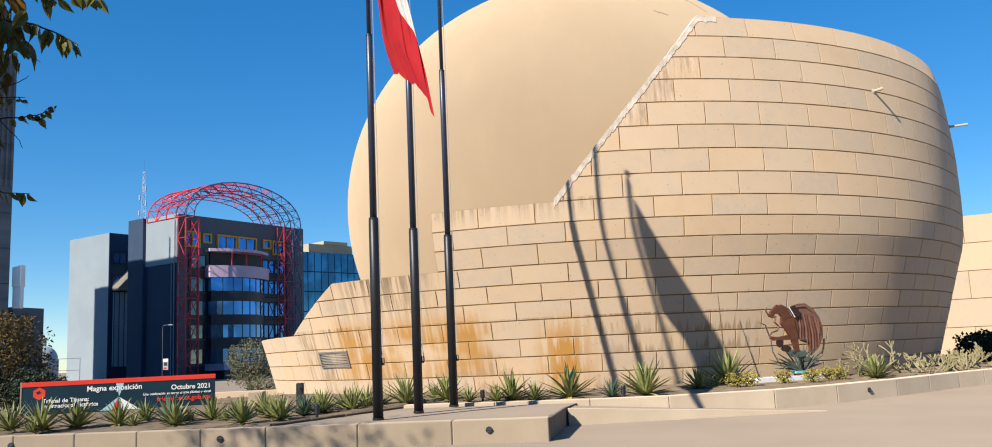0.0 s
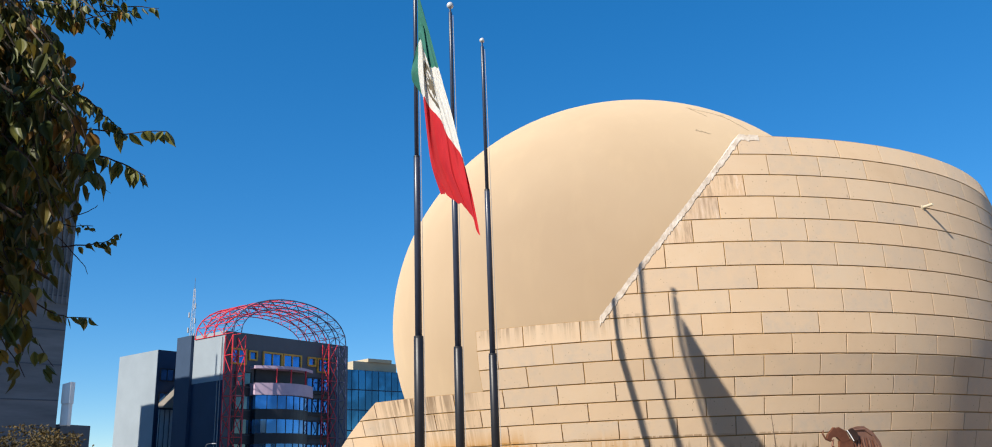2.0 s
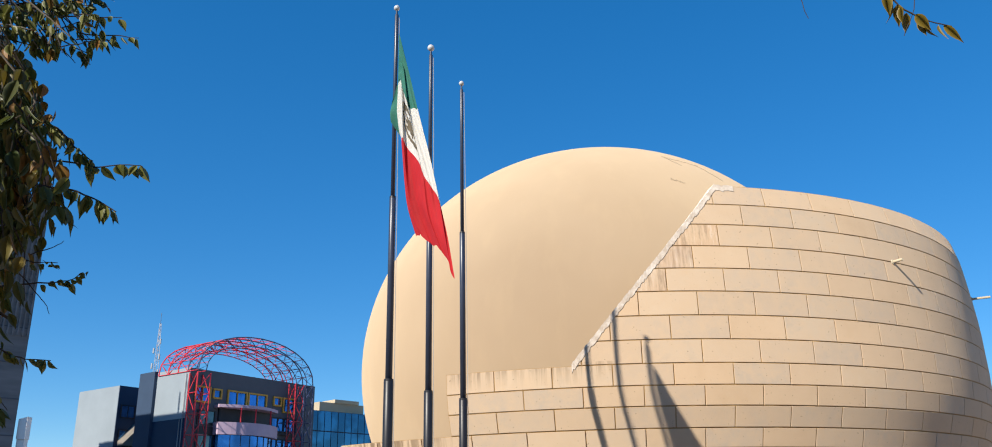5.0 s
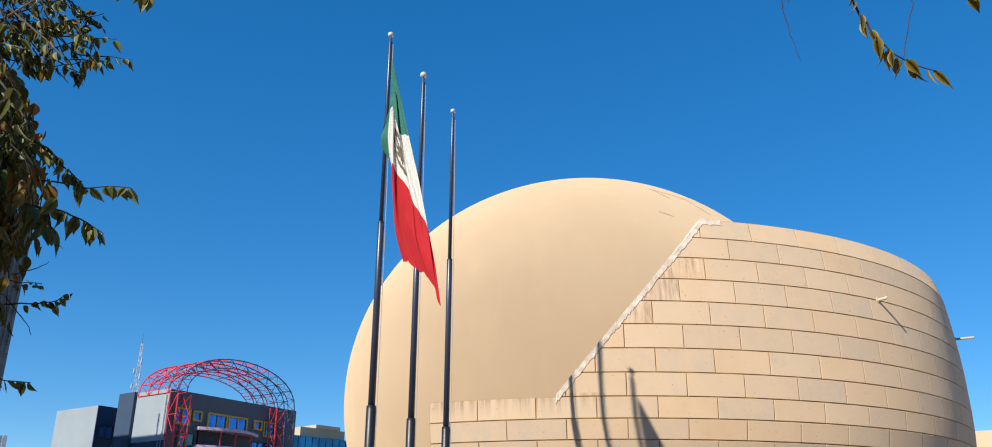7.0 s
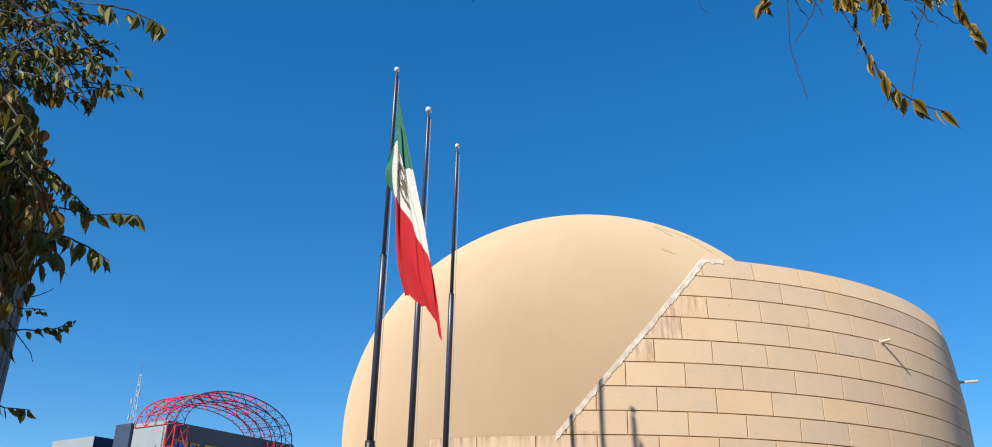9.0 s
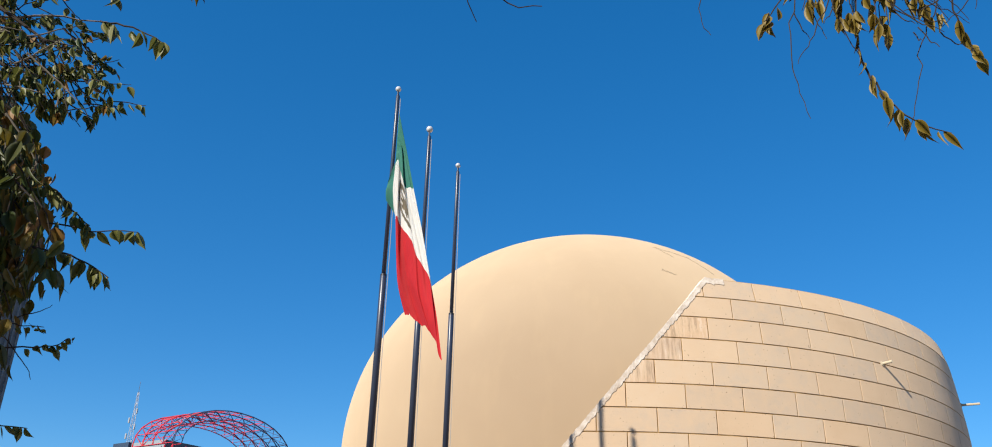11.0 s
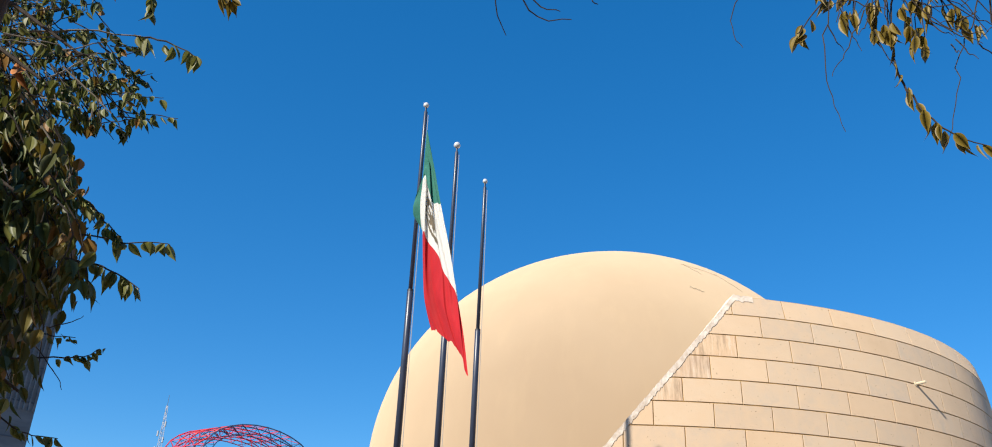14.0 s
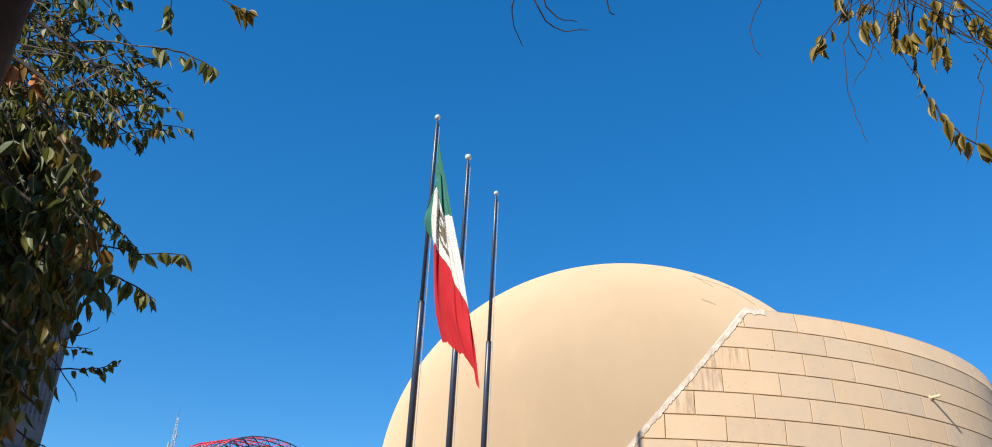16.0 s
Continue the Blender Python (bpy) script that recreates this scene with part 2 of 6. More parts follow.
def add_tube(bm, pts, radii, n=8, cap=True):
    """A tube along pts with a radius at each."""
    pts = [Vector(p) for p in pts]
    rings, side = [], None
    for i, p in enumerate(pts):
        d = (pts[min(i + 1, len(pts) - 1)] - pts[max(i - 1, 0)]).normalized()
        if side is None:
            side = d.orthogonal().normalized()
        side = (side - d * side.dot(d)).normalized()
        up = d.cross(side)
        r = radii[i] if isinstance(radii, (list, tuple)) else radii
        rings.append([bm.verts.new(p + (side * math.cos(a) + up * math.sin(a)) * r) for a in [2 * math.pi * k / n for k in range(n)]])
    for a, b in zip(rings, rings[1:]):
        for k in range(n):
            bm.faces.new((a[k], a[(k + 1) % n], b[(k + 1) % n], b[k]))
    if cap:
        bm.faces.new(rings[0][::-1])
        bm.faces.new(rings[-1])
    return rings


def tubem(pts, radii, n=8):
    bm = bmesh.new()
    add_tube(bm, pts, radii, n)
    return bm


def prism(poly, z0, z1, bev=0.0):
    """An upright prism; z1 may be a list of heights, one a corner."""
    bm = bmesh.new()
    tops = z1 if isinstance(z1, (list, tuple)) else [z1] * len(poly)
    lo = [bm.verts.new((x, y, z0)) for x, y in poly]
    hi = [bm.verts.new((x, y, z)) for (x, y), z in zip(poly, tops)]
    n = len(poly)
    bm.faces.new(lo[::-1])
    top = bm.faces.new(hi)
    for i in range(n):
        bm.faces.new((lo[i], lo[(i + 1) % n], hi[(i + 1) % n], hi[i]))
    bmesh.ops.recalc_face_normals(bm, faces=bm.faces)
    if bev:
        bmesh.ops.bevel(bm, geom=list(top.edges), offset=bev, segments=2, affect="EDGES")
    return bm


# ---- ground ----
bm = bmesh.new()
bmesh.ops.create_circle(bm, cap_ends=True, radius=2600, segments=64)
ground = tagged(link("ground", bm, M_PLAZA), "plain pale grey concrete plaza ground", "ground", kind="structure")

# ---- the round building: stepped panel wall round a dome ----
# height and radius of each course line, from the rim down
COURSES = [(11.147, 14.629), (10.497, 14.78), (9.835, 14.852), (9.152, 14.917), (8.466, 14.971), (7.779, 15.003), (7.087, 15.008),
           (6.406, 15.012), (5.747, 14.994), (5.153, 14.951), (4.598, 14.845), (4.024, 14.664), (3.501, 14.507), (3.001, 14.356),
           (2.481, 14.213), (1.951, 14.046), (1.435, 13.9), (0.926, 13.75), (0.40, 13.6)]
STEP = 360 / 56
# left limit of the wall at each course line, in degrees from the side that faces the plaza
LEFT_END = [8.6 + (-9.26 - 8.6) * (11.147 - z) / (11.147 - 5.747) for z, r in COURSES[:9]]


def wall_point(deg, z, off=0.0):
    zs = [c[0] for c in COURSES]
    if z >= zs[0]:
        r = COURSES[0][1] - (z - zs[0]) * 0.23
    elif z <= zs[-1]:
        r = COURSES[-1][1]
    else:
        k = max(i for i in range(len(zs)) if zs[i] >= z)
        k = min(k, len(zs) - 2)
        f = (zs[k] - z) / (zs[k] - zs[k + 1])
        r = COURSES[k][1] + (COURSES[k + 1][1] - COURSES[k][1]) * f
    a = radians(deg)
    return Vector((AX + (r + off) * math.sin(a), AY - (r + off) * math.cos(a), z))


def clip_poly(poly, a, b):
    """Keep of a (degrees, z) polygon what lies to the right of the line from a (upper) to b (lower)."""
    out = []
    side = lambda p: (p[0] - (a[0] + (b[0] - a[0]) * (a[1] - p[1]) / (a[1] - b[1])))
    for i, p in enumerate(poly):
        q = poly[(i + 1) % len(poly)]
        sp, sq = side(p), side(q)
        if sp >= 0:
            out.append(p)
        if sp * sq < 0:
            f = sp / (sp - sq)
            out.append((p[0] + (q[0] - p[0]) * f, p[1] + (q[1] - p[1]) * f))
    return out


def wall_left(k):
    """The line that ends course k on the left: upper point and lower point."""
    zt, zb = COURSES[k][0], COURSES[k + 1][0]
    if k < 8:
        return (LEFT_END[k], zt), (LEFT_END[k + 1], zb)
    if k < 11:
        return (-23.6, zt), (-23.6, zb)
    if k < 14:
        f = lambda z: -40.0 + (-52.5 + 40.0) * (4.024 - z) / (4.024 - 2.481)
        return (f(zt), zt), (f(zb), zb)
    return (-130.0, zt), (-130.0, zb)


def panel_mesh(poly, depth=0.07, gap=0.0):
    """A panel with its outline in (degrees, z), bent to the wall, its edge chamfered."""
    bm = bmesh.new()
    cx = sum(p[0] for p in poly) / len(poly)
    cz = sum(p[1] for p in poly) / len(poly)
    # split long edges once, so that the panel follows the curve
    pts = []
    for i, p in enumerate(poly):
        q = poly[(i + 1) % len(poly)]
        pts.append(p)
        if abs(q[0] - p[0]) > 1.5:
            for f in (1 / 3, 2 / 3):
                pts.append((p[0] + (q[0] - p[0]) * f, p[1] + (q[1] - p[1]) * f))
    ch = 0.005
    def shrink(p, s):
        dx, dz = (p[0] - cx), (p[1] - cz)
        return (p[0] - math.copysign(min(abs(dx), s / 0.26), dx), p[1] - math.copysign(min(abs(dz), s), dz))
    back = [bm.verts.new(wall_point(p[0], p[1], -depth)) for p in pts]
    mid = [bm.verts.new(wall_point(p[0], p[1], -ch)) for p in pts]
    front = [bm.verts.new(wall_point(*shrink(p, ch), 0.0)) for p in pts]
    n = len(pts)
    for a, b in ((back, mid), (mid, front)):
        for i in range(n):
            bm.faces.new((a[i], a[(i + 1) % n], b[(i + 1) % n], b[i]))
    f = bm.faces.new(front)
    bmesh.ops.triangulate(bm, faces=[f])
    bmesh.ops.recalc_face_normals(bm, faces=bm.faces)
    return bm


round_wall = tagged(new("round_wall"), "round bulging wall of sand-coloured precast panels with stepped rim", "wall", kind="structure")
# core behind the panels, with its sloping and stepped rim as thickness
bm = bmesh.new()
THICK = 0.55
for k in range(18):
    zt, zb = COURSES[k][0], COURSES[k + 1][0]
    (lt, _), (lb, _) = wall_left(k)
    n = 48 if k < 14 else 64
    rt = [lt + (190 - lt) * i / n for i in range(n + 1)]
    rb = [lb + (190 - lb) * i / n for i in range(n + 1)]
    o_t = [bm.verts.new(wall_point(a, zt - (0.004 if k else 0.0), -0.013)) for a in rt]
    o_b = [bm.verts.new(wall_point(a, zb, -0.013)) for a in rb]
    i_t = [bm.verts.new(wall_point(a, zt - (0.004 if k else 0.0), -THICK)) for a in rt]
    i_b = [bm.verts.new(wall_point(a, zb, -THICK)) for a in rb]
    for i in range(n):
        bm.faces.new((o_b[i], o_b[i + 1], o_t[i + 1], o_t[i]))
        bm.faces.new((i_b[i + 1], i_b[i], i_t[i], i_t[i + 1]))
        bm.faces.new((o_t[i], o_t[i + 1], i_t[i + 1], i_t[i])).material_index = 1
    bm.faces.new((o_b[0], o_t[0], i_t[0], i_b[0])).material_index = 1
part("wall_core", bm, [M_JOINT, M_EDGE], round_wall, "brown joints and pale cement rim")

# coping: the patched white edge along the cut, and the ledges
def strip(line, width_in, up, mat, name, label):
    """A lip that follows a (degrees, z) line on the wall's rim."""
    bm = bmesh.new()
    rows = []
    rnd = random.Random(5)
    for d, z in line:
        j = rnd.uniform(-0.016, 0.012)
        rows.append([bm.verts.new(wall_point(d, z + dz, off)) for dz, off in ((-0.17 + 2.5 * j, 0.015), (up + j, 0.015 + j * 0.5), (up + j, -width_in), (-0.17, -width_in))])
    for a, b in zip(rows, rows[1:]):
        for i in range(4):
            bm.faces.new((a[i], a[(i + 1) % 4], b[(i + 1) % 4], b[i]))
    bm.faces.new(rows[0])
    bm.faces.new(rows[-1][::-1])
    bmesh.ops.recalc_face_normals(bm, faces=bm.faces)
    return part(name, bm, mat, round_wall, label)


lin = lambda a, b, n: [(a[0] + (b[0] - a[0]) * i / n, a[1] + (b[1] - a[1]) * i / n) for i in range(n + 1)]
strip(lin((8.4, 11.16), (-9.3, 5.76), 110), 0.5, 0.055, M_EDGE, "sloping_coping", "white patched cement edge of the sloping cut")

strip(lin((10.6, 11.13), (8.4, 11.15), 10), 0.5, 0.03, M_EDGE, "rim_patch", "white patched cement at the head of the cut")

# ---- dome ----
bm = bmesh.new()
DOME_R, DOME_H, DOME_Z = 10.58, 9.89, 7.944
bmesh.ops.create_uvsphere(bm, u_segments=128, v_segments=72, radius=1.0)
bmesh.ops.delete(bm, geom=[v for v in bm.verts if v.co.z < -0.82], context="VERTS")
for v in bm.verts:
    v.co = Vector((AX - 0.04 + v.co.x * DOME_R, AY + v.co.y * DOME_R, DOME_Z + v.co.z * DOME_H))
dome = tagged(link("dome", bm, M_DOME, smooth=True), "smooth ochre rendered dome rising behind a stepped wall", "dome")

# ---- plinth with the flagpoles, ramp and planters ----
def run(name, line, h, w, label, blocks=2.0, z0=-0.05, mat=None):
    """A low wall of long concrete blocks along a plan line (its front edge); w to the left of the line."""
    e = tagged(new(name), label, "low wall", kind="structure")
    for (x0, y0), (x1, y1) in zip(line, line[1:]):
        L = math.hypot(x1 - x0, y1 - y0)
        n = max(1, round(L / blocks))
        a = math.atan2(y1 - y0, x1 - x0)
        for i in range(n):
            g = 0.008
            bm = boxm(L * i / n + g, 0, z0, L * (i + 1) / n - g, w, h, 0.015)
            ob = part("concrete_block", bm, mat or M_CONC, e)
            ob.matrix_basis = Matrix.Translation((x0, y0, 0)) @ Matrix.Rotation(a, 4, "Z")
        part("joint_fill", boxm(0.01, 0.012, z0, L - 0.01, w - 0.012, h - 0.012, 0, Matrix.Translation((x0, y0, 0)) @ Matrix.Rotation(a, 4, "Z")), M_DARKJ, e)
    return e


bm = prism([(-4.40, 16.80), (0.78, 16.13), (1.24, 18.6), (1.7, 20.55), (-2.35, 21.55)], -0.05, [0.41, 0.41, 0.39, 0.37, 0.37])
tagged(link("plinth", bm, M_PLAZA), "low concrete plinth that carries three flagpoles", "plinth", kind="structure")
run("plinth_wall", [(-4.42, 16.55), (0.80, 15.86)], 0.42, 0.28, "pale concrete block face of the flagpole plinth", 1.8)
run("plinth_side_wall", [(0.80, 15.90), (1.31, 18.75)], 0.405, 0.06, "grimy concrete side of the flagpole plinth, shade in its colour", 3, mat=M_SHADEGRIME)
run("planter_wall", [(-26.0, 19.6), (-4.42, 16.55)], 0.42, 0.25, "low planter wall of long pale concrete blocks", 1.25)
run("planter_wall", [(-2.4, 21.45), (2.0, 20.45), (3.8, 20.35), (6.4, 20.95), (8.25, 21.95), (10.4, 23.45), (13.2, 25.7), (15.6, 27.4), (21, 31.5), (26, 38)], 0.45, 0.28,
    "low curved planter wall of long pale concrete blocks", 1.9, mat=M_CONCPALE)
bm = prism([(1.40, 19.05), (7.13, 19.72), (6.5, 21.0), (3.8, 20.3), (1.6, 20.15)], -0.05, [0.34, 0.005, 0.005, 0.18, 0.34])
tagged(link("ramp", bm, M_PLAZA), "plain concrete ramp that tapers into the plaza", "ramp", kind="structure")
bm = prism([(1.38, 18.93), (7.13, 19.66), (7.13, 19.74), (1.38, 19.07)], -0.05, [0.36, 0.012, 0.012, 0.36], 0.008)
tagged(link("ramp_wall", bm, M_CONCPALE), "pale concrete wedge wall along the ramp", "low wall", kind="structure")

# planting bed: uneven soil between the low walls and the building
bm = bmesh.new()
outer = [(-26, 19.9), (-4.5, 16.85), (-2.4, 21.7), (2.0, 20.7), (3.8, 20.6), (6.3, 21.15), (8.1, 22.15), (10.2, 23.6), (13.0, 25.9), (15.4, 27.6), (20.8, 31.7), (25.7, 38)]
rows = []
NB = 10
dens = []
for a, b in zip(outer, outer[1:]):
    n = max(2, int(math.hypot(b[0] - a[0], b[1] - a[1]) / 0.5))
    dens += [(a[0] + (b[0] - a[0]) * i / n, a[1] + (b[1] - a[1]) * i / n) for i in range(n)]
for x, y in dens:
    d = math.atan2(x - AX, AY - y)
    r0, r1 = math.hypot(x - AX, y - AY), 13.55
    row = []
    for j in range(NB + 1):
        r = r0 + (r1 - r0) * j / NB
        px, py = AX + r * math.sin(d), AY - r * math.cos(d)
        h = 0.37 + 0.10 * min(1, j / 3) + 0.05 * noise.noise((px * 0.9, py * 0.9, 0)) + 0.03 * noise.noise((px * 3, py * 3, 4))
        row.append(bm.verts.new((px, py, h)))
    rows.append(row)
for a, b in zip(rows, rows[1:]):
    for j in range(NB):
        bm.faces.new((a[j], b[j], b[j + 1], a[j + 1]))
bmesh.ops.recalc_face_normals(bm, faces=bm.faces)
tagged(link("planting_bed", bm, M_SOIL, smooth=True), "dry uneven soil of the planting bed", "soil", kind="structure")


# ---- flagpoles ----
def flagpole(x, y, top, joints, ball):
    e = thing("flagpole", (x, y, 0.40), "tall dark painted steel flagpole in stepped sections with a pale ball", "flagpole", "three flagpoles")
    rs = [0.10, 0.07, 0.046]
    zs = [0.0] + [j - 0.40 for j in joints] + [top - 0.52]
    for i, r in enumerate(rs):
        bm = tubem([(0, 0, zs[i]), (0, 0, zs[i + 1] - 0.02), (0, 0, zs[i + 1])], [r, r * 0.97, r * 0.8], 20)
        part("pole_section", bm, M_POLE if i == 0 else M_POLE2, e, smooth=True)
        if i:
            part("collar", tubem([(0, 0, zs[i] - 0.05), (0, 0, zs[i] + 0.03)], rs[i - 1] * 0.95, 20), M_POLE, e)
    bm = bmesh.new()
    bmesh.ops.create_uvsphere(bm, u_segments=20, v_segments=12, radius=ball)
    bmesh.ops.translate(bm, verts=bm.verts, vec=(0, 0, zs[-1] + 0.12 + ball * 0.8))
    part("ball", bm, M_BALL, e, "pale metal ball finial", True)
    part("neck", tubem([(0, 0, zs[-1] - 0.01), (0, 0, zs[-1] + 0.13)], 0.022, 10), M_POLE2, e)
    part("base_collar", tubem([(0, 0, 0), (0, 0, 0.05)], 0.112, 20), M_POLE, e)
    part("cleat", boxm(0.09, -0.02, 1.05, 0.15, 0.02, 1.2, 0.008), M_POLE, e)
    part("halyard", tubem([(0.125, -0.02, 1.1), (0.095, -0.02, zs[2]), (0.066, -0.02, zs[3] - 0.1)], 0.008, 5), M_HALYARD, e, "thin pale rope")
    return e


M_POLE2 = plain("grey_painted_steel", (0.022, 0.030, 0.055), (0.038, 0.048, 0.078), 3, 0.35, 0.0, fine=60, bump=0.03, spec=0.5)
M_HALYARD = plain("pale_rope", (0.35, 0.34, 0.33), (0.5, 0.48, 0.45), 20, 0.9, bump=0)
flagpole(-2.43, 17.31, 12.78, (4.35, 8.2), 0.068)
flagpole(-1.80, 19.00, 12.70, (4.35, 8.4), 0.085)
flagpole(-1.14, 20.70, 12.62, (4.4, 8.5), 0.068)

# unseen wall closing the plaza behind the camera, added to cut low sky light
M_BACKWALL = plain("brown_brick_render", (0.14, 0.10, 0.075), (0.20, 0.15, 0.115), 0.3, 0.9, fine=8, bump=0.2)
tagged(link("wall_south", boxm(-70, -34.0, -0.05, 70, -33.0, 13.0), M_BACKWALL), "unseen brown wall added to cut low sky light", "wall", kind="structure")

# unseen sand-coloured wall closing the plaza's east side, added to bounce warm light
tagged(link("wall_east", boxm(44.0, -32.9, -0.05, 45.0, 16.0, 17.0), M_PANEL2), "unseen sand-coloured wall added to bounce warm light", "wall", kind="structure")


# ---- city behind ----
M_NAVY = plain("navy_paint_and_shade", (0.019, 0.042, 0.084), (0.030, 0.058, 0.112), 0.4, 0.7, fine=6, bump=0.05)
M_FACADE = plain("blue_grey_paint", (0.072, 0.083, 0.101), (0.097, 0.108, 0.130), 0.5, 0.65, fine=6, bump=0.05)
M_WHITEWALL = plain("pale_grey_paint", (0.325, 0.38, 0.425), (0.40, 0.465, 0.51), 0.3, 0.8, fine=5, bump=0.05)
M_YELLOW = plain("ochre_yellow_paint", (0.50, 0.26, 0.03), (0.60, 0.33, 0.05), 2, 0.5, bump=0)
M_MAUVE = plain("mauve_paint", (0.40, 0.30, 0.40), (0.50, 0.38, 0.48), 1, 0.55, bump=0)
M_RED = plain("red_painted_steel", (0.510, 0.019, 0.038), (0.629, 0.038, 0.055), 1, 0.45, bump=0)
M_BLUESTEEL = plain("dark_blue_steel", (0.05, 0.06, 0.13), (0.08, 0.09, 0.17), 1, 0.45, bump=0)
M_WHITE = plain("white_paint", (0.72, 0.72, 0.70), (0.82, 0.82, 0.80), 1, 0.5, bump=0)
M_DARK = plain("dark_band", (0.012, 0.014, 0.02), (0.025, 0.028, 0.035), 1, 0.5, bump=0)
M_GREYTOWER = plain("grey_concrete_tower", (0.115, 0.125, 0.14), (0.25, 0.26, 0.275), 0.6, 0.85, fine=4, bump=0.3, stretch=(0.25, 0.25, 1.6))
M_SCREEN = plain("pale_ribbed_metal", (0.36, 0.41, 0.45), (0.46, 0.51, 0.55), 0.5, 0.5, fine=6, bump=0.05)
M_MAST = plain("pale_galvanised_steel", (0.32, 0.33, 0.35), (0.42, 0.43, 0.45), 2, 0.5, bump=0)
M_BEIGE = plain("beige_plaster", (0.50, 0.43, 0.30), (0.60, 0.52, 0.38), 0.4, 0.8, bump=0.1)


def glass(name, col, rough=0.04):
    m, nt, b = material(name, rough, 0.8, 0.5)
    p = npos(nt)
    # darker noise patches in the tint stand in for uneven reflections
    n = nnoise(nt, p, 0.35, 2)
    nt.links.new(nmix(nt, nramp(nt, n, 0.42, 0.56), col, tuple(c * 0.6 for c in col)), b.inputs["Base Color"])
    b.inputs["Coat Weight"].default_value = 0.15
    b.inputs["Coat Roughness"].default_value = 0.03
    b.inputs["Coat IOR"].default_value = 1.7
    nbump(nt, b, nnoise(nt, p, 0.8, 2), 0.06, 0.05)
    return m


M_GLASS = glass("dark_blue_mirror_glass", (0.055, 0.22, 0.54))
M_GLASS2 = glass("grey_mirror_glass", (0.14, 0.17, 0.17))
M_CURTAIN = glass("teal_curtain_glass", (0.05, 0.20, 0.34))


def shell(x0, y0, x1, y1, z0, z1, t, mat, parent, roof=M_FACADE):
    """Four walls with thickness and a flat roof with a parapet."""
    part("wall", boxm(x0, y0, z0, x1, y0 + t, z1), mat, parent)
    part("wall", boxm(x0, y1 - t, z0, x1, y1, z1), mat, parent)
    part("wall", boxm(x0, y0 + t, z0, x0 + t, y1 - t, z1), mat, parent)
    part("wall", boxm(x1 - t, y0 + t, z0, x1, y1 - t, z1), mat, parent)
    part("roof", boxm(x0 + t, y0 + t, z1 - 1.0, x1 - t, y1 - t, z1 - 0.7), roof, parent)


def framed_window(parent, x0, x1, z0, z1, y, frame_mat, pane, bar=0.12, proud=0.10, mull=0):
    """A window proud of a facade in the plane y: frame bars, mullions and panes, each a part of it."""
    w = part("window", boxm(x0, y - 0.02, z0, x1, y + 0.06, z1), pane, parent)
    bm = bmesh.new()
    for b in ((x0 - bar, z0 - bar, x1 + bar, z0), (x0 - bar, z1, x1 + bar, z1 + bar), (x0 - bar, z0, x0, z1), (x1, z0, x1 + bar, z1)):
        add_box(bm, b[0], y - proud, b[1], b[2], y + 0.05, b[3])
    for i in range(mull):
        xm = x0 + (x1 - x0) * (i + 1) / (mull + 1)
        add_box(bm, xm - 0.05, y - proud * 0.7, z0, xm + 0.05, y, z1)
    part("window_frame", bm, frame_mat, w)
    return w


# office block: facade along its local x, side wall along its local y
office = thing("office_building", (-36.57, 100.0, 0), "navy office block with mirror-glass bay and red truss arch", "building", rz=56.5)
shell(0, 0, 19.5, 8.8, 0, 19.2, 0.4, M_FACADE, office)
part("side_cladding", boxm(-0.12, 0.0, 0, -0.01, 6.1, 19.25), M_WHITEWALL, office, "pale grey rendered side wall")
part("side_pier", boxm(-0.5, 6.1, 0, 0.1, 9.0, 19.35), M_NAVY, office, "navy painted side pier")
# navy sheet puts the tower's shadow into the lower side wall's colour
part("side_base", boxm(-0.16, 0.0, 0, -0.121, 6.1, 13.5), M_NAVY, office, "navy sheet for the cast shadow on the lower side wall")
part("rainwater_pipe", tubem([(-0.25, 0.5, 0), (-0.25, 0.5, 18.6)], 0.06, 6), M_MAST, office)
part("rainwater_pipe", tubem([(-0.25, 1.0, 0), (-0.25, 1.0, 13.4)], 0.05, 6), M_MAST, office)
for x0, x1, z0, z1 in ((0.9, 2.7, 15.6, 17.1), (3.4, 4.3, 16.2, 17.0), (5.5, 8.1, 15.5, 17.05), (8.6, 11.2, 15.5, 17.05), (12.6, 13.6, 16.2, 17.0), (14.2, 15.9, 15.5, 17.0)):
    framed_window(office, x0, x1, z0, z1, 0.0, M_YELLOW, M_GLASS, 0.2, 0.2, 1 if x1 - x0 > 1.5 else 0)
BANDS = [(10.3, 11.9), (7.5, 9.1), (4.8, 6.3), (1.9, 3.5)]
for z0, z1 in BANDS + [(13.0, 14.5)]:
    framed_window(office, 1.4, 3.7, z0, z1, 0.0, M_DARK, M_GLASS2, 0.1, 0.12, 1)
    framed_window(office, 12.4, 16.2, z0, z1, 0.0, M_DARK, M_GLASS, 0.15, 0.15, 3)
    part("spandrel", boxm(1.2, -0.10, z0 - 1.1, 3.9, 0.02, z0 - 0.25), M_DARK, office)
    part("spandrel", boxm(12.2, -0.35, z0 - 0.5, 16.4, 0.02, z0 - 0.2), M_DARK, office)


def bay_ring(z0, z1, bulge, x0=3.9, x1=12.0, n=14, inset=0.0):
    """A bow-fronted slab between x0 and x1."""
    xs = [x0 + (x1 - x0) * i / n for i in range(n + 1)]
    poly = [(x, -bulge * math.sin(math.pi * (0.12 + 0.76 * i / n)) + inset) for i, x in enumerate(xs)] + [(x1, 0.3), (x0, 0.3)]
    return prism(poly, z0, z1)


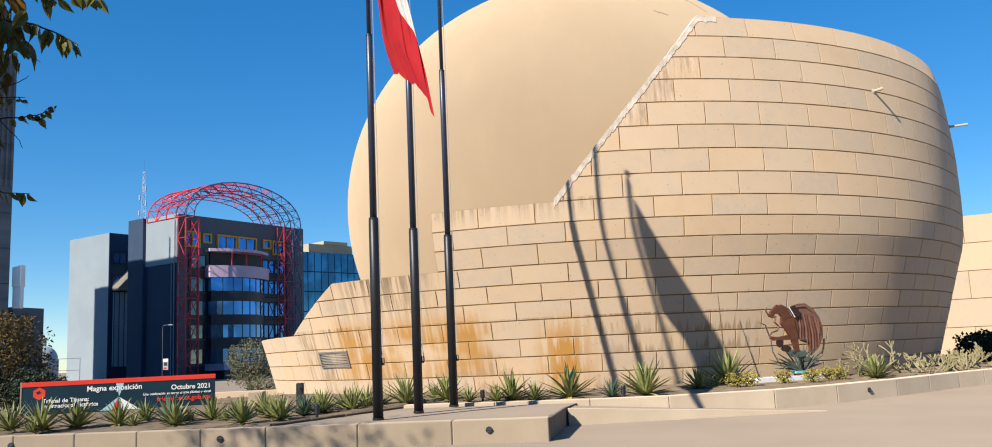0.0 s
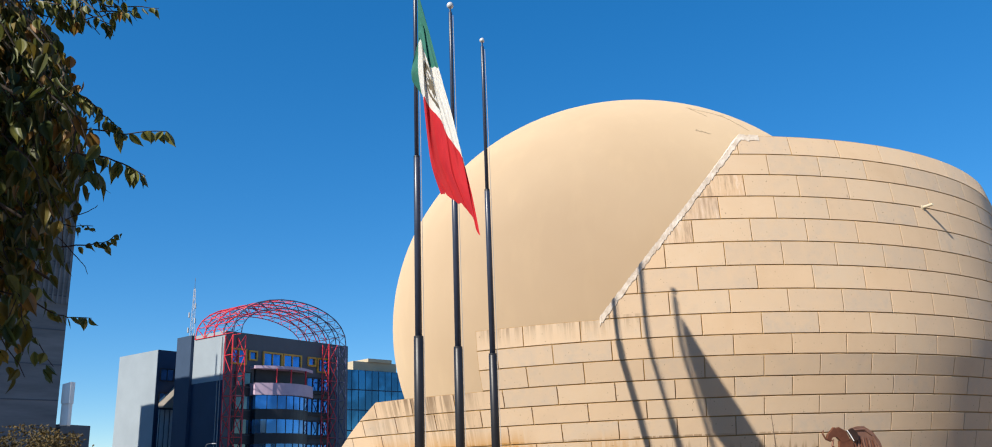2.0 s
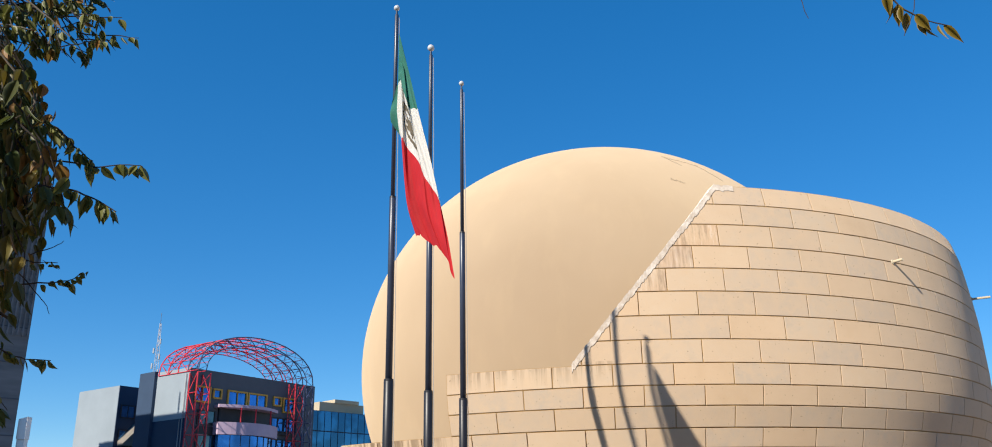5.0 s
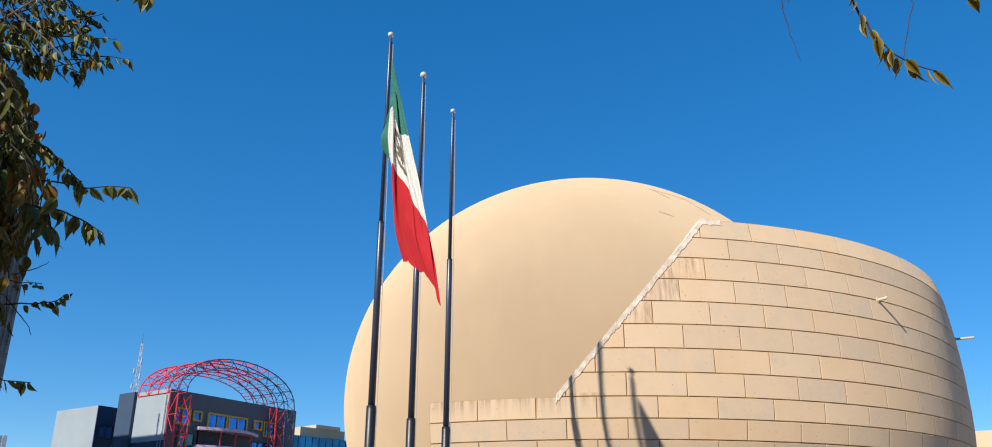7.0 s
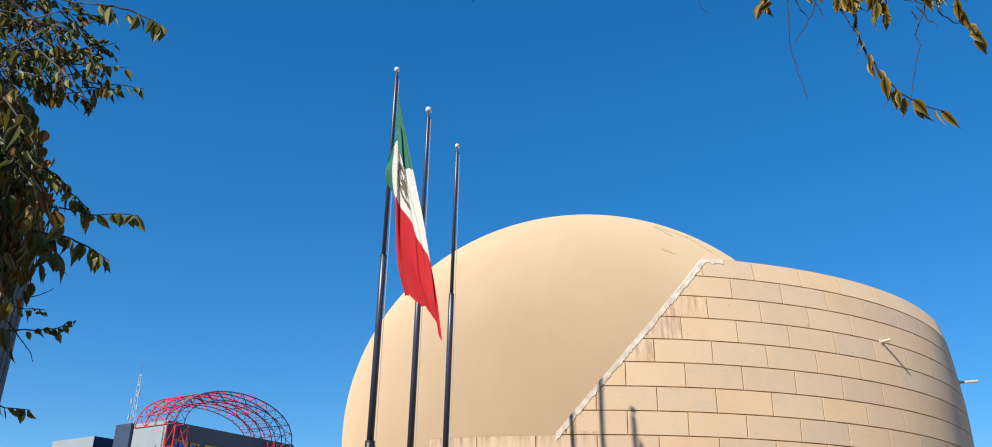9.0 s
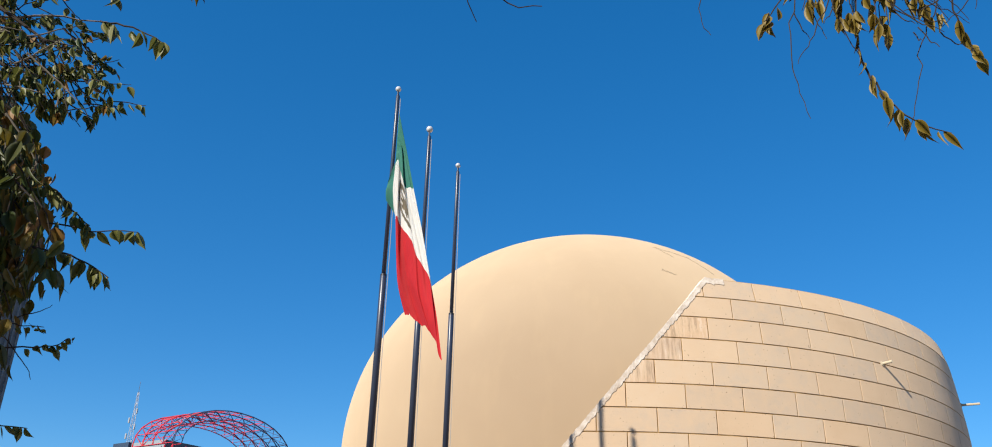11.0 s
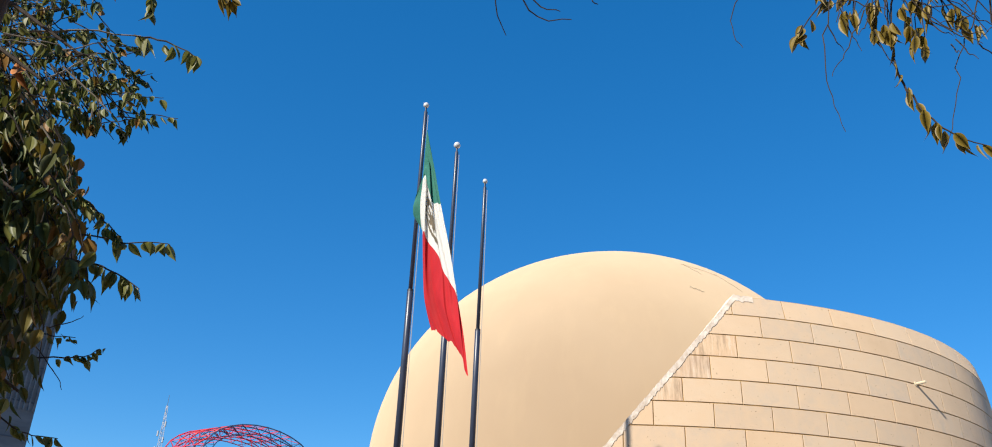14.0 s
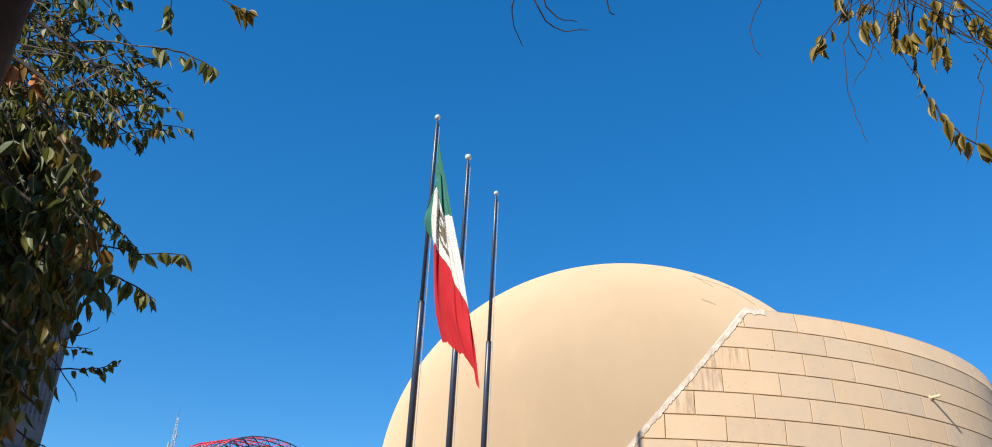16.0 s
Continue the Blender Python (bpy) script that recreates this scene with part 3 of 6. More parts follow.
for z0, z1 in BANDS:
    part("bay_window", bay_ring(z0, z1, 2.2), M_GLASS, office, "bow-fronted mirror glass band")
    for i in range(1, 7):
        a = i / 7
        x = 3.9 + 8.1 * a
        part("bay_mullion", boxm(x - 0.03, -2.24 * math.sin(math.pi * (0.12 + 0.76 * a)) - 0.02, z0, x + 0.03, 0, z1), M_DARK, office)
for z0, z1 in zip([0.0] + [b[1] for b in BANDS[::-1]], [b[0] for b in BANDS[::-1]]):
    part("bay_spandrel", bay_ring(z0, z1, 2.3), M_DARK, office)
part("balcony", bay_ring(11.9, 13.3, 2.7, 3.6, 12.6), M_MAUVE, office, "mauve bow-fronted balcony")
# dark bowed slab stands in for the shaded recess behind the balcony
part("balcony_glass", bay_ring(13.3, 15.0, 0.7, 4.2, 12.0), M_DARK, office, "dark slab standing for the shade behind the balcony")
part("balcony_canopy", bay_ring(15.0, 15.35, 2.5, 3.6, 12.6), M_MAUVE, office, "pale bow-fronted canopy")
for x in (5.8, 8.0, 10.3):
    part("balcony_post", tubem([(x, -2.2, 13.3), (x, -2.2, 15.0)], 0.1, 6), M_RED, office)
part("entrance_canopy", boxm(3.6, -3.5, 1.0, 12.6, -0.1, 1.8), M_MAUVE, office)
# solid dark block in place of the shade under the canopy
part("entrance_recess", boxm(3.8, -3.3, 0.0, 12.4, -0.1, 1.0), M_DARK, office, "dark block standing for the shade under the entrance canopy")


def truss_tower(x, y, z1, w, mat, mat2):
    t = part("truss_tower", tubem([(x, y, 0), (x, y, z1)], 0.085, 5), mat, office, "lattice tower of welded steel tubes")
    c = [(x, y), (x + w, y), (x + w, y + w * 0.8), (x, y + w * 0.8)]
    for px, py in c[1:]:
        part("chord", tubem([(px, py, 0), (px, py, z1)], 0.07, 5), mat, t)
    n = int(z1 / 2.2)
    for k in range(4):
        a, b = c[k], c[(k + 1) % 4]
        bm = bmesh.new()
        for i in range(n):
            za, zb = z1 * i / n, z1 * (i + 1) / n
            p, q = (a, b) if i % 2 else (b, a)
            add_tube(bm, [(*p, za), (*q, zb)], 0.05, 4)
            add_tube(bm, [(*a, za), (*b, za)], 0.045, 4)
        tagged(part("lacing", bm, mat2, t), kind="stuff")


truss_tower(-0.2, -1.5, 18.6, 1.8, M_RED, M_RED)
truss_tower(14.7, -1.5, 18.9, 1.5, M_RED, M_RED)
truss_tower(16.2, -1.5, 18.9, 1.5, M_BLUESTEEL, M_BLUESTEEL)


def vault(x0, x1, y0, y1, zb, rise, deep, nr, na):
    """A barrel vault of two tube layers: ribs, purlins and lacing."""
    pt = lambda i, y, o: Vector((
        (x0 + x1) / 2 - ((x1 - x0) / 2 - o) * math.cos(math.pi * i / na),
        y, zb + (rise - o) * math.sin(math.pi * i / na) ** 0.85))
    ys = [y0 + (y1 - y0) * j / (nr - 1) for j in range(nr)]
    for j, y in enumerate(ys):
        m = M_BLUESTEEL if j < 2 else M_RED
        r = part("arch_rib", tubem([pt(i, y, 0) for i in range(na + 1)], 0.075, 5), m, office, "curved steel tube rib")
        part("inner_chord", tubem([pt(i, y, deep) for i in range(na + 1)], 0.06, 5), m, r)
        bm = bmesh.new()
        for i in range(na):
            add_tube(bm, [pt(i, y, 0), pt(i + 0.5, y, deep), pt(i + 1, y, 0)], 0.04, 4)
        tagged(part("lacing", bm, m, r), kind="stuff")
    for i in range(na + 1):
        bm = bmesh.new()
        add_tube(bm, [pt(i, y0, 0), pt(i, y1, 0)], 0.045, 4)
        for j in range(nr - 1):
            a, b = (i, min(i + 1, na)) if j % 2 else (min(i + 1, na), i)
            add_tube(bm, [pt(a, ys[j], 0), pt(b, ys[j + 1], 0)], 0.038, 4)
            add_tube(bm, [pt(i, ys[j], deep), pt(i, ys[j + 1], deep)], 0.038, 4)
        tagged(part("arch_purlin", bm, M_RED if i < na * 0.65 else M_BLUESTEEL, office), kind="stuff")


vault(-0.2, 17.7, -1.5, 5.8, 18.8, 4.9, 1.1, 5, 14)

M_LEANTO = plain("weathered_grey_sheet", (0.27, 0.24, 0.20), (0.36, 0.33, 0.28), 0.8, 0.8, fine=6, bump=0.1)
# pale block beside it, with a dark link between them
block = thing("annex_building", (-50.0, 112.0, 0), "pale grey plain annex block with a dark navy front", "building", rz=56.5)
shell(0, 0, 9.5, 9.0, 0, 19.2, 0.4, M_WHITEWALL, block)
part("front_cladding", boxm(0.0, -0.10, 0, 5.2, -0.01, 19.2), M_NAVY, block)
for z0 in (15.3, 12.2):
    framed_window(block, 0.6, 2.4, z0, z0 + 1.4, -0.1, M_DARK, M_GLASS, 0.15, 0.08, 1)
part("lean_to_roof", prism([(0.5, -1.3), (3.6, -1.3), (3.6, -0.12), (0.5, -0.12)], 11.7, [11.9, 15.0, 15.6, 12.3]), M_LEANTO, block, "grey sloping lean-to roof")
part("corrugated_screen", boxm(0.5, -0.5, 2.0, 6.0, -0.3, 11.5), M_SCREEN, block, "grey ribbed metal screen")
for i in range(8):
    part("screen_rib", boxm(0.5 + i * 0.72, -0.57, 2.0, 0.6 + i * 0.72, -0.501, 11.5), M_FACADE, block)
part("link_wall", boxm(0.4, -0.28, 0, 6.6, -0.12, 11.8), M_NAVY, block)

# glass office behind
gl = thing("glass_building", (-28.4, 126.0, 0), "blue-green curtain-wall office block", "building", rz=47)
shell(0, 0, 12, 9, 0, 17.4, 0.3, M_NAVY, gl)
for i in range(10):
    for j in range(6):
        part("pane", boxm(0.05 + i * 1.2, -0.08, 0.1 + j * 2.9, 1.2 + i * 1.2 - 0.07, -0.01, 2.85 + j * 2.9), M_CURTAIN, gl)
part("roof_house", boxm(2.5, 1.5, 16.7, 10.5, 7, 18.9), M_BEIGE, gl, "beige plastered roof house")
part("roof_house", boxm(5.0, 1.2, 18.9, 9.4, 5, 19.4), M_BEIGE, gl, "beige plastered roof house")

# radio mast
mast = thing("radio_mast", (-45.6, 112.0, 18.2), "slender lattice radio mast with small white antennas", "mast")
for a in range(3):
    x, y = 0.45 * math.cos(a * 2.094), 0.45 * math.sin(a * 2.094)
    part("leg", tubem([(x, y, 0), (x * 0.25, y * 0.25, 9.0)], 0.03, 4), M_MAST, mast)
    bm = bmesh.new()
    b = a + 1
    for i in range(14):
        f, g = 1 - 0.75 * i / 14, 1 - 0.75 * (i + 1) / 14
        p, q = (a, b) if i % 2 else (b, a)
        add_tube(bm, [(0.45 * f * math.cos(p * 2.094), 0.45 * f * math.sin(p * 2.094), 9 * i / 14), (0.45 * g * math.cos(q * 2.094), 0.45 * g * math.sin(q * 2.094), 9 * (i + 1) / 14)], 0.018, 4)
    tagged(part("lacing", bm, M_MAST, mast), kind="stuff")
for i, (dx, z) in enumerate(((0.5, 2.2), (-0.55, 3.0), (0.5, 4.2), (-0.5, 5.0), (0.45, 6.2))):
    part("antenna_panel", boxm(dx * 0.8 - 0.09, -0.4, z, dx * 0.8 + 0.09, -0.2, z + 0.7, 0.03), M_MAST, mast)
part("lightning_rod", tubem([(0, 0, 8.9), (0, 0, 10.4)], 0.03, 4), M_GREYTOWER, mast)
# its feet stand on a roof stub
part("foot_block", boxm(-0.8, -0.8, -0.2, 0.8, 0.8, 0.05), M_GREYTOWER, mast)

# grey tower that shades the office side wall
tw = thing("concrete_tower", (-42.6, 76.0, 0), "tall plain grey concrete tower with fine horizontal joints", "building")
part("wall", prism([(0, 0), (-27.6, 18.2), (-15.0, -17.0)], 0, 30.4), M_GREYTOWER, tw)
part("roof_kerb", boxm(0.4, 0.1, 30.4, 32, 0.4, 30.55, 0, pose(0, 0, 0, 0, 0, 146.6)), M_GREYTOWER, tw)
for i in range(9):
    part("joint_band", boxm(0.05, 0.0, 3.2 + i * 3.1, 22.5, 0.04, 3.3 + i * 3.1, 0, pose(0, 0, 0, 0, 0, 228.6)), M_FACADE, tw)
for i in range(26):
    part("fin", boxm(0.1 + i * 0.42, 0.0, 18.0, 0.24 + i * 0.42, 0.14, 30.2, 0, pose(0, 0, 0, 0, 0, 228.6)), M_GREYTOWER, tw)
for s_, h in ((10.6, 1.5), (12.2, 3.6), (13.6, 2.4)):
    part("roof_post", tubem([(-s_ * 0.834, s_ * 0.552 - 0.4, 30.3), (-s_ * 0.834, s_ * 0.552 - 0.4, 30.6 + h)], 0.13, 5), M_GREYTOWER, tw)
part("sign_box", boxm(0.02, 0.5, 7.3, 0.75, 1.1, 9.2, 0.05), M_WHITE, tw, "white roof-edge box")
part("sign_box", prism([(0.02, 0.4), (0.8, 0.4), (0.8, 1.1), (0.02, 1.1)], 9.2, [10.9, 11.1, 11.1, 10.9]), M_WHITE, tw, "white roof-edge box")
part("box_bracket", boxm(-0.5, 0.55, 7.2, 0.7, 1.05, 7.3), M_GREYTOWER, tw)
low = thing("low_building", (-44.6, 80.0, 0), "low dark grey flat-roofed building", "building", rz=-14)
shell(-14, 0, 0.25, 3.8, 0, 7.7, 0.3, M_FACADE, low)

# domed building far off
ch = thing("domed_building", (-83.0, 160.0, 0), "far white drum building with a small dome and lantern", "building")
bm = tubem([(0, 0, 0), (0, 0, 4.0)], 2.6, 16)
part("drum", bm, M_WHITEWALL, ch)
bm = bmesh.new()
bmesh.ops.create_uvsphere(bm, u_segments=20, v_segments=12, radius=2.5)
bmesh.ops.translate(bm, verts=bm.verts, vec=(0, 0, 4.0))
part("cupola", bm, M_WHITEWALL, ch, smooth=True)
part("lantern", tubem([(0, 0, 6.4), (0, 0, 7.6), (0, 0, 8.6)], [0.55, 0.5, 0.05], 8), M_WHITEWALL, ch)

# far wing of the same panels, right of the round wall
wing = tagged(new("panel_wing"), "lower wing wall of sand-coloured precast panels", "wall", kind="structure")
part("wing_core", boxm(0, 0.05, 0, 22, 0.6, 9.55, 0, pose(26.5, 63.5, 0, 0, 0, -27)), M_JOINT, wing)
WING = pose(26.5, 63.5, 0, 0, 0, -27)
for j in range(5):
    for i in range(-1, 6):
        x0 = i * 3.4 + (1.7 if j % 2 else 0.0)
        a, b = max(0.0, x0 + 0.02), min(22.0, x0 + 3.38)
        if b - a > 0.2:
            ob = part("panel", boxm(a, -0.02, 0.0 + j * 1.92, b, 0.06, (j + 1) * 1.92 - 0.04, 0.01), M_PANEL2, wing)
            ob.matrix_basis = WING
ob = part("wing_niche", boxm(1.2, -0.9, 0.2, 3.4, -0.03, 2.6, 0.03), M_PANEL2, wing)
ob.matrix_basis = WING

# street lamp with a hanging banner, beside the office
lamp = thing("street_lamp", (-23.0, 60.0, 0), "thin grey street lamp with a small hanging banner", "street lamp")
part("pole", tubem([(0, 0, 0), (0, 0, 4.3), (0.05, 0, 4.45), (0.5, 0, 4.5)], 0.018, 6), M_GREYTOWER, lamp)
part("lamp_head", boxm(0.4, -0.06, 4.44, 0.7, 0.06, 4.5, 0.02), M_MAST, lamp)
bn = part("banner", boxm(0.06, -0.01, 1.45, 0.40, 0.01, 2.2), M_MAST, lamp, "pale banner with red and dark print")
part("banner_top", boxm(0.06, -0.02, 2.0, 0.40, -0.011, 2.2), M_WHITE, bn)
part("banner_print", boxm(0.12, -0.02, 1.72, 0.34, -0.011, 1.95), M_DARK, bn)
part("banner_print", boxm(0.10, -0.02, 1.50, 0.30, -0.011, 1.62), M_RED, bn)
fen = thing("pipe_frame", (-30.4, 60.0, 0), "thin white pipe frame before the annex", "frame")
for x in (0.0, 1.8):
    part("upright", tubem([(x, 0, 0), (x, 0, 2.5)], 0.02, 6), M_GREYTOWER, fen)
for z in (2.5, 1.7):
    part("rail", tubem([(-1.2, 0, z), (1.8, 0, z)], 0.018, 6), M_GREYTOWER, fen)


# ---- flag ----
M_FLAG_G = plain("green_flag_cloth", (0.04, 0.24, 0.17), (0.10, 0.36, 0.28), 1.5, 0.8, fine=70, bump=0.1)
M_FLAG_W = plain("white_flag_cloth", (0.80, 0.79, 0.75), (0.86, 0.85, 0.81), 1.5, 0.8, fine=70, bump=0.1)
M_FLAG_R = plain("red_flag_cloth", (0.60, 0.02, 0.03), (0.72, 0.035, 0.045), 1.5, 0.8, fine=70, bump=0.1)
M_EMBLEM = plain("brown_green_print", (0.05, 0.05, 0.035), (0.20, 0.15, 0.09), 9.0, 0.8, fine=40, bump=0)
for m in (M_FLAG_G, M_FLAG_W, M_FLAG_R):
    nt = m.node_tree
    b = nt.nodes["Principled BSDF"]
    tr = nt.nodes.new("ShaderNodeBsdfTranslucent")
    src = b.inputs["Base Color"].links[0].from_socket
    nt.links.new(src, tr.inputs["Color"])
    mx = nt.nodes.new("ShaderNodeMixShader")
    mx.inputs[0].default_value = 0.45
    nt.links.new(b.outputs[0], mx.inputs[1])
    nt.links.new(tr.outputs[0], mx.inputs[2])
    nt.links.new(mx.outputs[0], nt.nodes["Material Output"].inputs[0])


def ease(keys, u):
    """A rounded value at u through (u, value) keys."""
    k = max(0, min(len(keys) - 2, sum(1 for q in keys if q[0] <= u) - 1))
    p = [Vector(keys[max(0, min(len(keys) - 1, k + d))][1]) for d in (-1, 0, 1, 2)]
    f = min(1.0, max(0.0, (u - keys[k][0]) / (keys[k + 1][0] - keys[k][0])))
    m0, m1 = (p[2] - p[0]) * 0.4, (p[3] - p[1]) * 0.4
    return p[1] * (2 * f ** 3 - 3 * f * f + 1) + m0 * (f ** 3 - 2 * f * f + f) + p[2] * (3 * f * f - 2 * f ** 3) + m1 * (f ** 3 - f * f)


# the limp cloth, along its fly from the hoist: five points from the lower edge to the upper,
# each sideways from the pole and down from its top
CLOTH = [
    (0, (0.07, 3.15), (0.07, 2.66), (0.07, 2.29), (0.07, 1.68), (0.07, 0.70)),
    (0.17, (-0.07, 3.05), (-0.03, 2.58), (0.06, 2.01), (0.16, 1.70), (0.28, 1.70)),
    (0.335, (0.15, 3.40), (0.09, 2.14), (0.16, 1.96), (0.27, 2.58), (0.52, 2.77)),
    (0.5, (0.19, 3.47), (0.14, 2.77), (0.25, 2.89), (0.44, 3.40), (0.80, 3.90)),
    (0.67, (0.22, 3.58), (0.21, 3.53), (0.32, 3.66), (0.64, 4.28), (1.07, 5.19)),
    (0.83, (0.35, 5.03), (0.37, 5.16), (0.47, 4.84), (0.77, 5.28), (1.19, 5.85)),
    (1, (0.54, 5.82), (0.67, 5.85), (0.82, 5.94), (1.06, 6.16), (1.31, 6.76)),
]
CLOTH_V = (0.0, 0.2, 0.35, 0.6, 1.0)
SWING = Vector((2.43, -17.31, -11.2))


def cloth(u, v, lift=0.0):
    x, z = ease([(w, ease(list(zip(CLOTH_V, row)), v)) for w, *row in CLOTH], u)
    grip = min(1, u * 5)
    # deep pleat towards the lower edge, finer gathers over the rest
    fold = 0.16 * math.sin(min(v, 0.5) * 12.6) * min(1, u * 3) + (0.05 * math.sin(v * 21 + u * 3.0) + 0.03 * math.sin(v * 41 - u * 6 + 1) + 0.018 * math.sin(v * 67 + u * 4)) * grip
    x += 0.025 * math.sin(v * 19 + u * 5 + 1.3) * grip
    p = Vector((x, -0.06 - fold - lift - 0.25 * u, -0.7 - (z - 0.7) * 0.96))
    # the wind pushes the fly forward, its upper edge most
    return SWING + (p - SWING) * (1 - u * (0.1 + 2.9 * v) / 17.3)


def cloth_mesh(u0, u1, nu=26, nv=72, v0=0.0, v1=1.0, lift=0.0, shape=None):
    bm = bmesh.new()
    g = [[bm.verts.new(cloth(u0 + (u1 - u0) * i / nu, v0 + (v1 - v0) * j / nv, lift)) for j in range(nv + 1)] for i in range(nu + 1)]
    back = [[bm.verts.new(x.co + Vector((0, 0.006, 0))) for x in r] for r in g]
    for i in range(nu):
        for j in range(nv):
            if shape and not shape((i + 0.5) / nu, (j + 0.5) / nv):
                continue
            bm.faces.new((g[i][j], g[i][j + 1], g[i + 1][j + 1], g[i + 1][j]))
            if not shape:
                bm.faces.new((back[i][j], back[i + 1][j], back[i + 1][j + 1], back[i][j + 1]))
    bmesh.ops.delete(bm, geom=[v for v in bm.verts if not v.link_faces], context="VERTS")
    return bm


flag = thing("flag", (-2.43, 17.31, 12.85), "green, white and red cloth flag hanging in folds from its pole", "flag")
part("green_band", cloth_mesh(0, 0.335), M_FLAG_G, flag, "green cloth band", True)
white = part("white_band", cloth_mesh(0.335, 0.668), M_FLAG_W, flag, "white cloth band", True)
part("red_band", cloth_mesh(0.668, 1.0), M_FLAG_R, flag, "red cloth band", True)
def wreath(a, b):
    d = math.hypot((a - 0.5) * 2, (b - 0.5) * 2)
    return (0.72 < d < 0.98 and b < 0.8) or d < 0.5 + 0.12 * math.sin(8 * math.atan2(a - 0.5, b - 0.5))
part("emblem", cloth_mesh(0.40, 0.61, 26, 26, 0.30, 0.72, 0.012, wreath), M_EMBLEM, white, "round brown and green printed emblem", True)

# ---- things on the round wall ----
def wall_frame(deg, z, off=0.0):
    """A frame on the wall: x to the right along it, y into it, z up."""
    p = wall_point(deg, z, off)
    return Matrix.Translation(p) @ Matrix.Rotation(radians(deg), 4, "Z")


for deg, z, ln in ((32.0, 9.16, 0.45), (61.0, 9.2, 0.72)):
    e = thing("wall_spout", (0, 0, 0), "pale round pipe spout sticking out of the panel wall", "spout", "wall spouts")
    e.matrix_basis = wall_frame(deg, z, -0.1)
    part("pipe", tubem([(0, 0.1, 0), (0, -ln, 0)], 0.042, 12), M_BEIGE, e)
    part("flange", tubem([(0, -0.07, 0), (0, -0.125, 0)], 0.075, 12), M_BEIGE, e)

vent = thing("vent_grille", (0, 0, 0), "grey louvred metal vent grille set in the panel wall", "vent")
vent.matrix_basis = wall_frame(-43.4, 1.36, -0.07) @ Matrix.Rotation(radians(16), 4, "X")
M_VENT = plain("grey_vent_metal", (0.20, 0.19, 0.17), (0.30, 0.28, 0.25), 3, 0.6, 0.3, bump=0.05)
part("backing", boxm(-0.72, -0.05, 0.02, 0.72, 0.1, 0.52), M_DARK, vent)
bm = bmesh.new()
for b in ((-0.78, 0, 0.78, 0.05), (-0.78, 0.5, 0.78, 0.55), (-0.78, 0.05, -0.72, 0.5), (0.72, 0.05, 0.78, 0.5)):
    add_box(bm, b[0], -0.09, b[1], b[2], 0.05, b[3])
part("frame", bm, M_VENT, vent)
for i in range(8):
    part("slat", boxm(-0.72, -0.02, -0.005, 0.72, 0.04, 0.018, 0, pose(0, -0.06, 0.08 + i * 0.054, -35)), M_VENT, vent)

# hairline repairs on the dome
def dome_point(deg, z, off=0.004):
    k = math.sqrt(max(0, 1 - ((z - DOME_Z) / DOME_H) ** 2))
    a = radians(deg)
    return Vector((AX + (DOME_R * k + off) * math.sin(a), AY - (DOME_R * k + off) * math.cos(a), z + off * (z - DOME_Z) / DOME_H))
M_CRACK = plain("grey_crack_filler", (0.40, 0.32, 0.22), (0.50, 0.40, 0.28), 4, 0.9, bump=0.1)
rnd = random.Random(9)
for a, b in (((19, 15.6), (31, 15.2)), ((30, 15.25), (33.5, 14.3)), ((20, 15.55), (22.5, 15.0)), ((14.5, 13.9), (18, 13.7))):
    pts = [dome_point(a[0] + (b[0] - a[0]) * i / 9 + rnd.uniform(-0.25, 0.25), a[1] + (b[1] - a[1]) * i / 9 + rnd.uniform(-0.07, 0.07)) for i in range(10)]
    part("crack_repair", tubem(pts, 0.008, 5), M_CRACK, dome, "thin grey repaired crack")

M_TIMBER = plain("weathered_timber", (0.09, 0.06, 0.04), (0.20, 0.14, 0.095), 2.0, 0.85, fine=35, bump=0.5)

# ---- sign board ----
M_TEAL = plain("dark_teal_print", (0.006, 0.026, 0.04), (0.010, 0.04, 0.06), 0.8, 0.45, bump=0)
M_SIGNRED = plain("orange_red_print", (0.72, 0.045, 0.025), (0.80, 0.07, 0.035), 0.8, 0.45, bump=0)
M_PALEBLUE = plain("pale_blue_print", (0.30, 0.50, 0.60), (0.45, 0.65, 0.72), 2.0, 0.45, bump=0)
M_PRINT = plain("white_print", (0.80, 0.80, 0.78), (0.85, 0.85, 0.83), 2.0, 0.5, bump=0)
sx0, sy0, sx1, sy1 = -13.1, 24.2, -8.41, 26.0
SW = math.hypot(sx1 - sx0, sy1 - sy0)
sign = thing("sign_board", (sx0, sy0, 0.44), "long dark teal exhibition sign with red edge and lettering", "sign", rz=math.degrees(math.atan2(sy1 - sy0, sx1 - sx0)))
part("board", boxm(0, 0, 0.04, SW, 0.22, 0.90, 0.01), M_TEAL, sign)
part("top_band", boxm(-0.01, -0.012, 0.79, SW + 0.01, 0.23, 0.915, 0.004), M_SIGNRED, sign, "orange-red top edge")
part("end_post", boxm(-0.05, -0.01, 0, -0.012, 0.23, 0.93, 0.004), M_CONC, sign)
for z, x0, x1 in ((0, 0.3, 0.5), (0, SW - 0.5, SW - 0.3)):
    part("foot", boxm(x0, 0.03, -0.12, x1, 0.19, 0.045), M_DARK, sign)
def flat(poly, y):
    bm = bmesh.new()
    bm.faces.new([bm.verts.new((x, y, z)) for x, z in poly])
    r = bmesh.ops.extrude_face_region(bm, geom=bm.faces[:])
    bmesh.ops.translate(bm, verts=[v for v in r["geom"] if isinstance(v, bmesh.types.BMVert)], vec=(0, 0.003, 0))
    bmesh.ops.recalc_face_normals(bm, faces=bm.faces)
    return bm
